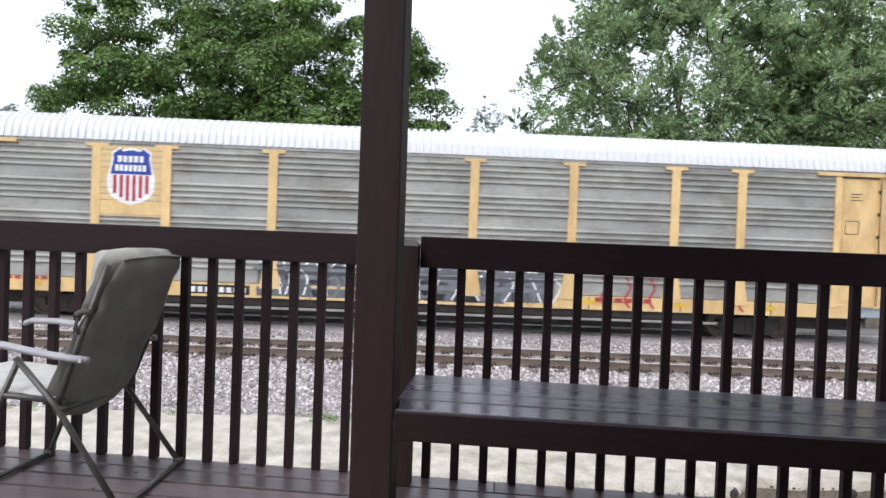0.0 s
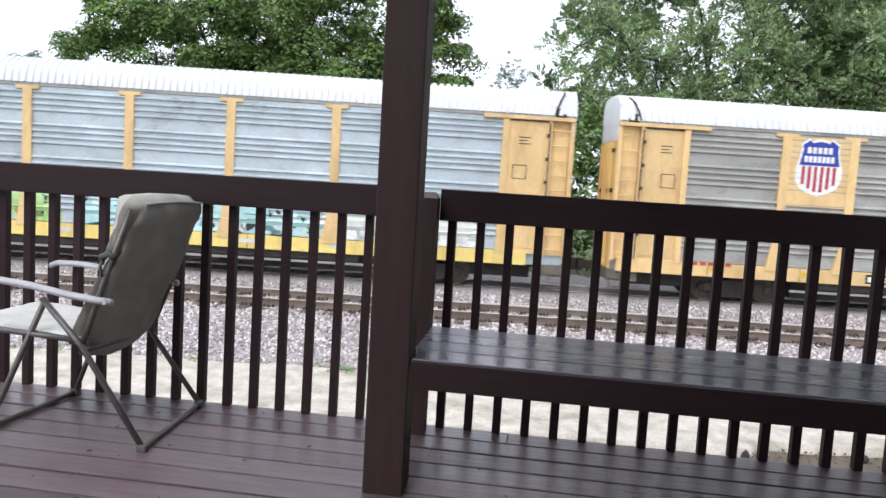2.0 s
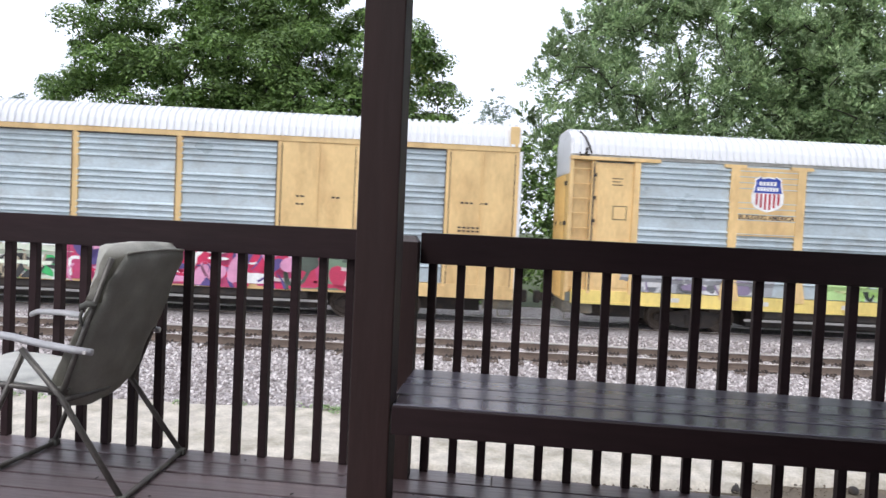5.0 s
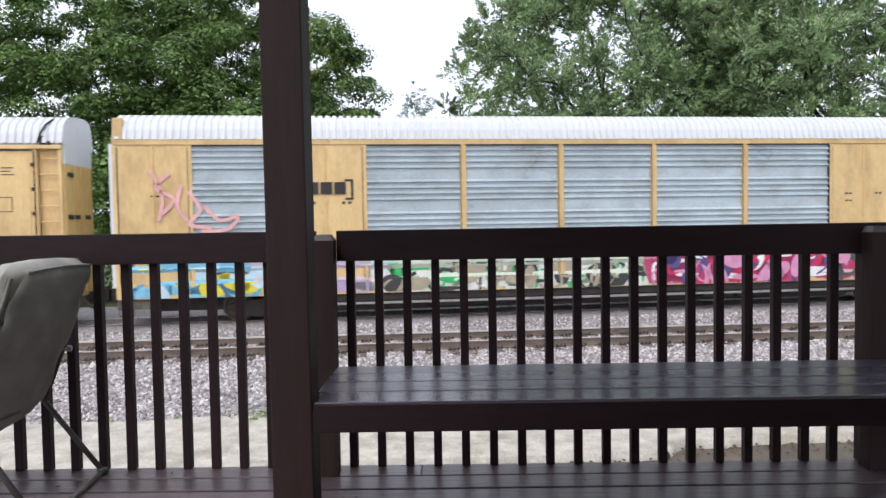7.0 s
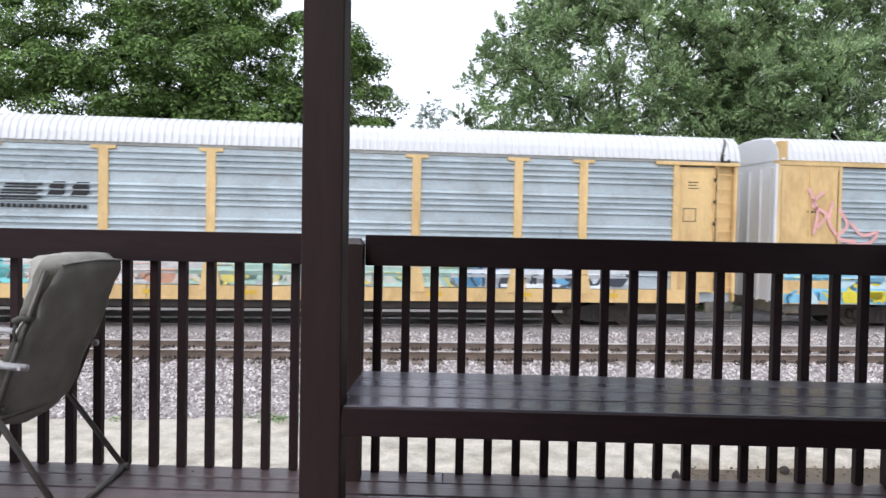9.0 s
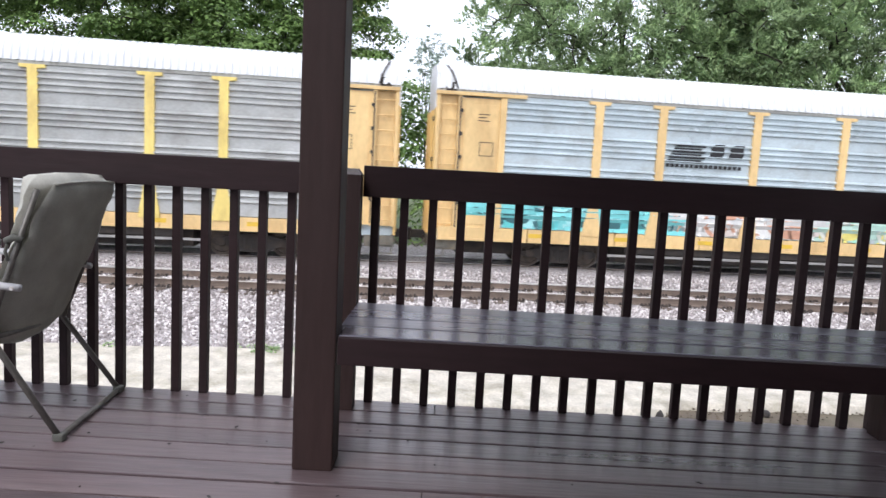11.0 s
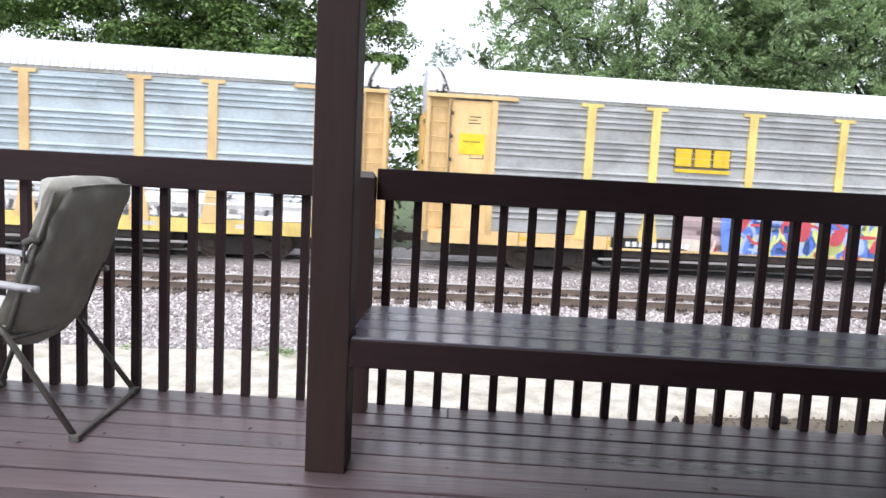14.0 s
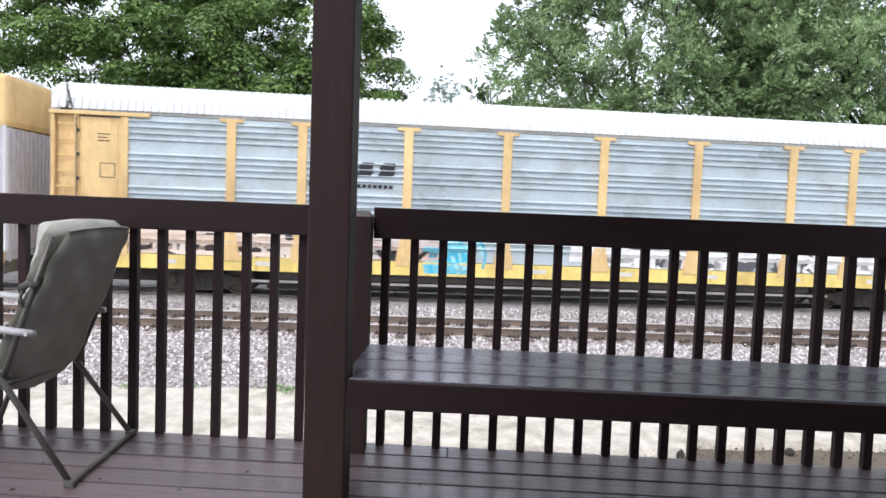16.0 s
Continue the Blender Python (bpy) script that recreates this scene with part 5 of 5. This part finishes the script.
def build_train():
    cars = []
    # weathered grey car with a large shield
    c = car_open("autorack car with weathered grey panels and a large shield", M_PANEL_OLD, 0)
    logo_plate(c, -9.03, -7.3)
    shield(c, -8.17, 2.32, 0.80, 1.25)
    graffiti(c, -4.0, 3.6, [(0.10, 0.11, 0.12), (0.19, 0.20, 0.21)], 1, base=(0.13, 0.14, 0.15), step=0.8)
    rng = random.Random(101)
    bm = bmesh.new()
    x = -4.3
    while x < 4.2:
        pts = [(x + rng.uniform(-0.2, 0.2), 0.45), (x + rng.uniform(-0.2, 0.3), 0.05), (x + rng.uniform(-0.3, 0.3), -0.3), (x + rng.uniform(-0.1, 0.4), -0.8)]
        stroke(bm, pts, 0.055, -0.022)
        if rng.random() < 0.6:
            r = rng.uniform(0.16, 0.3)
            stroke(bm, [(x + r * math.cos(j), 0.2 + r * math.sin(j) * 0.9) for j in range(7)], 0.05, -0.022)
        x += rng.uniform(0.4, 0.85)
    tagged(part("graffiti", bm, paint(WHITE), c, "thin white sprayed outlines"), kind="stuff")
    bm = bmesh.new()
    for x in (5.2, 5.9, 6.6, 7.9, 9.2):
        stroke(bm, [(x, 0.0), (x + 0.12, -0.3), (x - 0.05, -0.6), (x + 0.1, -0.85)], 0.06, -0.022)
    tagged(part("graffiti", bm, paint((0.45, 0.05, 0.06)), c, "thin red spray drips"), kind="stuff")
    number_board(c, -6.5, 8)
    bars(c, 5.0, 6, 0.28, 0.12, -0.70, (0.38, 0.05, 0.05), "faded red marks on the sill", 0.2, -0.066)
    bars(c, -12.0, 7, 0.24, 0.10, -0.62, (0.42, 0.08, 0.05), "faded red marks on the sill", 0.3, -0.066)
    bm = bmesh.new()
    blob(bm, 9.0, -0.4, 0.4, 0.9, 0.3, 0.4)
    part("graffiti", bm, paint((0.35, 0.05, 0.06)), c, "red spray mark")
    cars.append(c)
    # grey-blue car with a small shield and line of bars
    c = car_open("autorack car with grey panels, a small shield and green graffiti", M_PANEL, 1)
    logo_plate(c, -9.03, -7.3)
    shield(c, -8.17, 2.42, 0.51)
    lettering(c, "BUILDING AMERICA", -8.98, 1.70, 1.62, (0.05, 0.04, 0.04), -0.063)
    graffiti(c, -11.6, -8.3, [(0.12, 0.12, 0.13), (0.6, 0.6, 0.6), (0.25, 0.2, 0.3)], 11, base=(0.33, 0.34, 0.36), low=-0.53)
    graffiti(c, -5.8, -1.0, [(0.32, 0.52, 0.14), (0.02, 0.03, 0.02), (0.55, 0.62, 0.30)], 12, base=(0.42, 0.62, 0.26), low=-0.53)
    graffiti(c, 0.7, 6.7, [(0.50, 0.70, 0.70), (0.02, 0.03, 0.03), (0.60, 0.66, 0.66)], 13, base=(0.40, 0.66, 0.64), step=0.7, low=-0.53)
    graffiti(c, 7.4, 11.4, [(0.55, 0.66, 0.50), WHITE], 14, base=(0.62, 0.66, 0.60), low=-0.53)
    cars.append(c)
    # yellow-framed car
    c = car_framed("autorack car framed in yellow with bright many-coloured graffiti", 2)
    dark = (0.03, 0.025, 0.025)
    for x in (-9.02, -7.50):
        bm = bmesh.new()
        e = 1 if x < -8.5 else -1
        rect(bm, x, x + 0.07, 1.72, 2.30, -0.04)
        rect(bm, min(x, x + e * 0.16), max(x + 0.07, x + 0.07 + e * 0.16), 1.72, 1.78, -0.044)
        rect(bm, min(x, x + e * 0.16), max(x + 0.07, x + 0.07 + e * 0.16), 2.24, 2.30, -0.044)
        part("emblem_bracket", bm, paint(dark), c, "dark square bracket of an emblem")
    bars(c, -8.72, 3, 0.38, 0.34, 1.88, dark, "dark block of an emblem", 0.16, -0.070)
    bars(c, -8.75, 2, 0.17, 0.08, 1.60, dark, "", 0.5, -0.04)
    bars(c, -7.75, 2, 0.17, 0.08, 1.60, dark, "", 0.5, -0.04)
    graffiti(c, -13.0, -9.7, [(0.10, 0.42, 0.62), (0.05, 0.14, 0.22), (0.72, 0.62, 0.05), (0.55, 0.72, 0.78)], 21, base=(0.22, 0.52, 0.68))
    graffiti(c, -9.4, -6.7, [(0.42, 0.32, 0.50), (0.62, 0.60, 0.62)], 22, base=(0.55, 0.46, 0.55))
    graffiti(c, -6.4, 1.0, [(0.05, 0.46, 0.14), (0.76, 0.76, 0.72), (0.05, 0.05, 0.05), (0.42, 0.36, 0.26)], 23, base=(0.62, 0.68, 0.55))
    graffiti(c, 1.9, 7.8, [(0.58, 0.03, 0.10), WHITE, (0.10, 0.07, 0.22), (0.66, 0.30, 0.46)], 24, base=(0.50, 0.06, 0.16), flat=-0.075)
    graffiti(c, 7.7, 9.0, [(0.50, 0.04, 0.10), (0.62, 0.50, 0.50), (0.08, 0.10, 0.08)], 25, base=(0.16, 0.24, 0.16), flat=-0.072)
    bm = bmesh.new()
    for pts in (((-12.9, 2.6), (-12.6, 1.9), (-12.7, 1.2)), ((-12.4, 2.5), (-12.75, 2.1), (-12.3, 1.8), (-12.6, 1.4)), ((-12.1, 2.2), (-12.2, 1.6), (-11.95, 1.2)),
                ((-11.9, 2.0), (-11.6, 1.5), (-11.9, 1.1), (-11.3, 1.0)), ((-11.5, 1.6), (-11.1, 1.2), (-10.6, 1.3), (-10.9, 0.95), (-11.6, 0.9))):
        stroke(bm, pts, 0.10, 0, -0.075)
    tagged(part("graffiti", bm, paint((0.80, 0.44, 0.42)), c, "thin pink spray strokes"), kind="stuff")
    cars.append(c)
    # light grey car with a dark emblem
    def dark_emblem(c):
        for i in range(6):
            bm = bmesh.new()
            rect(bm, -7.0 + i * 0.05, -5.95 + (0.12 if i % 2 else 0.0), 1.68 + i * 0.085, 1.73 + i * 0.085, -0.058, 0.01, 0.6)
            part("emblem_stroke", bm, paint(BLACK), c, "black slanting stroke of an emblem")
        for x, w in ((-5.72, 0.50), (-5.12, 0.52)):
            bm = bmesh.new()
            flat_shape(bm, [(x, 1.82), (x + w * 0.8, 1.82), (x + w, 1.95), (x + w * 0.95, 2.05), (x + w, 2.22), (x + 0.2, 2.22), (x + 0.06, 2.08), (x + 0.12, 2.0)], -0.058, 0.01)
            part("emblem_block", bm, paint(BLACK), c, "black slanting block of an emblem")
        bars(c, -7.02, 16, 0.15, 0.10, 1.50, BLACK, "small black bars under the emblem", 0.3, -0.058)
    c = car_open("autorack car with light grey panels, black emblem and teal graffiti", M_PANEL, 3)
    dark_emblem(c)
    graffiti(c, -12.4, -6.6, [(0.12, 0.55, 0.55), (0.35, 0.70, 0.70), (0.04, 0.14, 0.15)], 31, base=(0.18, 0.58, 0.58), low=-0.53)
    graffiti(c, -6.2, -2.0, [(0.62, 0.55, 0.50), (0.75, 0.75, 0.72), (0.55, 0.30, 0.20)], 32, base=(0.6, 0.6, 0.58), low=-0.53)
    graffiti(c, -1.6, 5.6, [(0.30, 0.58, 0.45), (0.70, 0.62, 0.18), (0.60, 0.62, 0.55)], 33, base=(0.40, 0.58, 0.50), low=-0.53)
    graffiti(c, 6.0, 10.6, [(0.62, 0.70, 0.75), (0.15, 0.40, 0.62), (0.05, 0.06, 0.08)], 34, base=(0.66, 0.70, 0.72), low=-0.53)
    cars.append(c)
    # grey car with three yellow blocks
    c = car_open("autorack car with grey panels, yellow block emblem and blue graffiti", M_PANEL_DULL, 4)
    bars(c, -6.59, 3, 0.58, 0.58, 1.58, (0.10, 0.07, 0.02), "dark edge of a yellow block", 0.04, -0.060)
    bars(c, -6.55, 3, 0.58, 0.50, 1.62, (0.75, 0.50, 0.02), "yellow block of an emblem", 0.16, -0.066)
    bm = bmesh.new()
    rect(bm, -6.55, -4.85, 1.44, 1.54, -0.066)
    part("emblem_underline", bm, paint((0.75, 0.50, 0.02)), c, "yellow line under the emblem")
    bm = bmesh.new()
    box(bm, -12.92, -12.18, -0.045, -0.035, 1.62, 2.20)
    part("notice", bm, paint((0.80, 0.60, 0.03)), c, "bright yellow notice plate")
    bars(c, -12.80, 5, 0.10, 0.05, 1.95, (0.3, 0.2, 0.03), "", 0.3, -0.05)
    bm = bmesh.new()
    rect(bm, -8.3, -5.5, -0.92, -0.55, -0.058, 0.010)
    part("sill_board", bm, paint(BLACK), c, "black painted length of the sill")
    number_board(c, -7.9, 10)
    graffiti(c, -5.6, -4.2, [(0.60, 0.08, 0.08), (0.66, 0.60, 0.50)], 41, base=(0.40, 0.30, 0.30))
    graffiti(c, -4.2, 0.9, [(0.10, 0.20, 0.62), (0.62, 0.66, 0.25), (0.40, 0.50, 0.78), (0.55, 0.08, 0.10)], 42, base=(0.14, 0.26, 0.68), flat=-0.084)
    graffiti(c, 1.5, 2.0, [(0.60, 0.08, 0.10), (0.45, 0.20, 0.15)], 43, base=(0.42, 0.12, 0.12))
    cars.append(c)
    c = car_open("autorack car with light grey panels and white graffiti letters", M_PANEL, 5)
    dark_emblem(c)
    graffiti(c, -11.6, -6.8, [(0.62, 0.42, 0.26), (0.03, 0.02, 0.02), (0.66, 0.58, 0.50)], 51, base=(0.66, 0.52, 0.42), low=-0.53)
    graffiti(c, -5.6, -3.4, [(0.62, 0.42, 0.36), (0.02, 0.02, 0.02)], 52, base=(0.60, 0.52, 0.48), low=-0.53)
    graffiti(c, -3.0, -2.2, [(0.05, 0.45, 0.60), (0.35, 0.66, 0.70)], 53, base=(0.15, 0.50, 0.62))
    graffiti(c, 1.4, 11.4, [WHITE, (0.10, 0.10, 0.11), WHITE], 54, base=(0.78, 0.78, 0.76), step=1.1, low=-0.53)
    cars.append(c)
    c = car_framed("autorack car framed in yellow following at the end of the view", 6)
    silver_end(c)
    cars.append(c)
    return cars


def silver_end(c):
    """Upright silver ribs and a yellow hood at one end of a car."""
    for i in range(9):
        x = 11.86 + i * 0.2
        bm = bmesh.new()
        box(bm, x, x + 0.14, -0.11, -0.07, -0.6, 2.72, 0.02)
        part("end_rib", bm, paint((0.60, 0.58, 0.62)), c, "upright silver rib")
    bm = bmesh.new()
    box(bm, 11.8, HALF + 0.03, -0.066, -0.06, -0.6, 2.75)
    part("end_sheet", bm, paint((0.50, 0.48, 0.52)), c, "dull silver sheet")
    for i in range(12):
        bm = bmesh.new()
        box(bm, HALF + 0.03, HALF + 0.12, 0.04 + i * 0.24, 0.20 + i * 0.24, -0.6, 2.72, 0.02)
        part("end_rib", bm, paint((0.60, 0.58, 0.62)), c, "upright silver rib")
    bm = bmesh.new()
    box(bm, 11.7, HALF + 0.14, -0.13, 2.95, 2.75, 4.16, 0.16)
    part("hood", bm, M_YELLOW, c, "yellow hood over the end")


SLACK = (0.0, -0.03, -0.25, -0.30, -0.11, 0.04, 0.04)      # play in the couplings


def motions(cars):
    for k, car in enumerate(cars):
        walk(car, [(t, on_track(START + SLACK[k] + SPEED * t - PITCH * k)) for t in range(0, 17, 2)])
    # wheels of 0.42 m roll on the rails
    turn = math.degrees(SPEED / 0.42)
    for ob, x in WHEELSETS:
        walk(ob, [(i / 15.0, pose(x, 1.52, RAIL_Z + 0.42, 0, turn * i / 15.0, 0)) for i in range(241)])


build_ground()
build_rubble()
build_lumps()
build_porch()
build_debris()
build_railing()
build_bench()
build_chair()
build_trees()
train = build_train()
build_track(1.52, RAIL_Z, "far railway track that carries the train", 2)
build_track(-2.75, NEAR_RAIL_Z, "empty near railway track with worn rails and ties", 1, NEAR_TURN)
build_ballast()
motions(train)
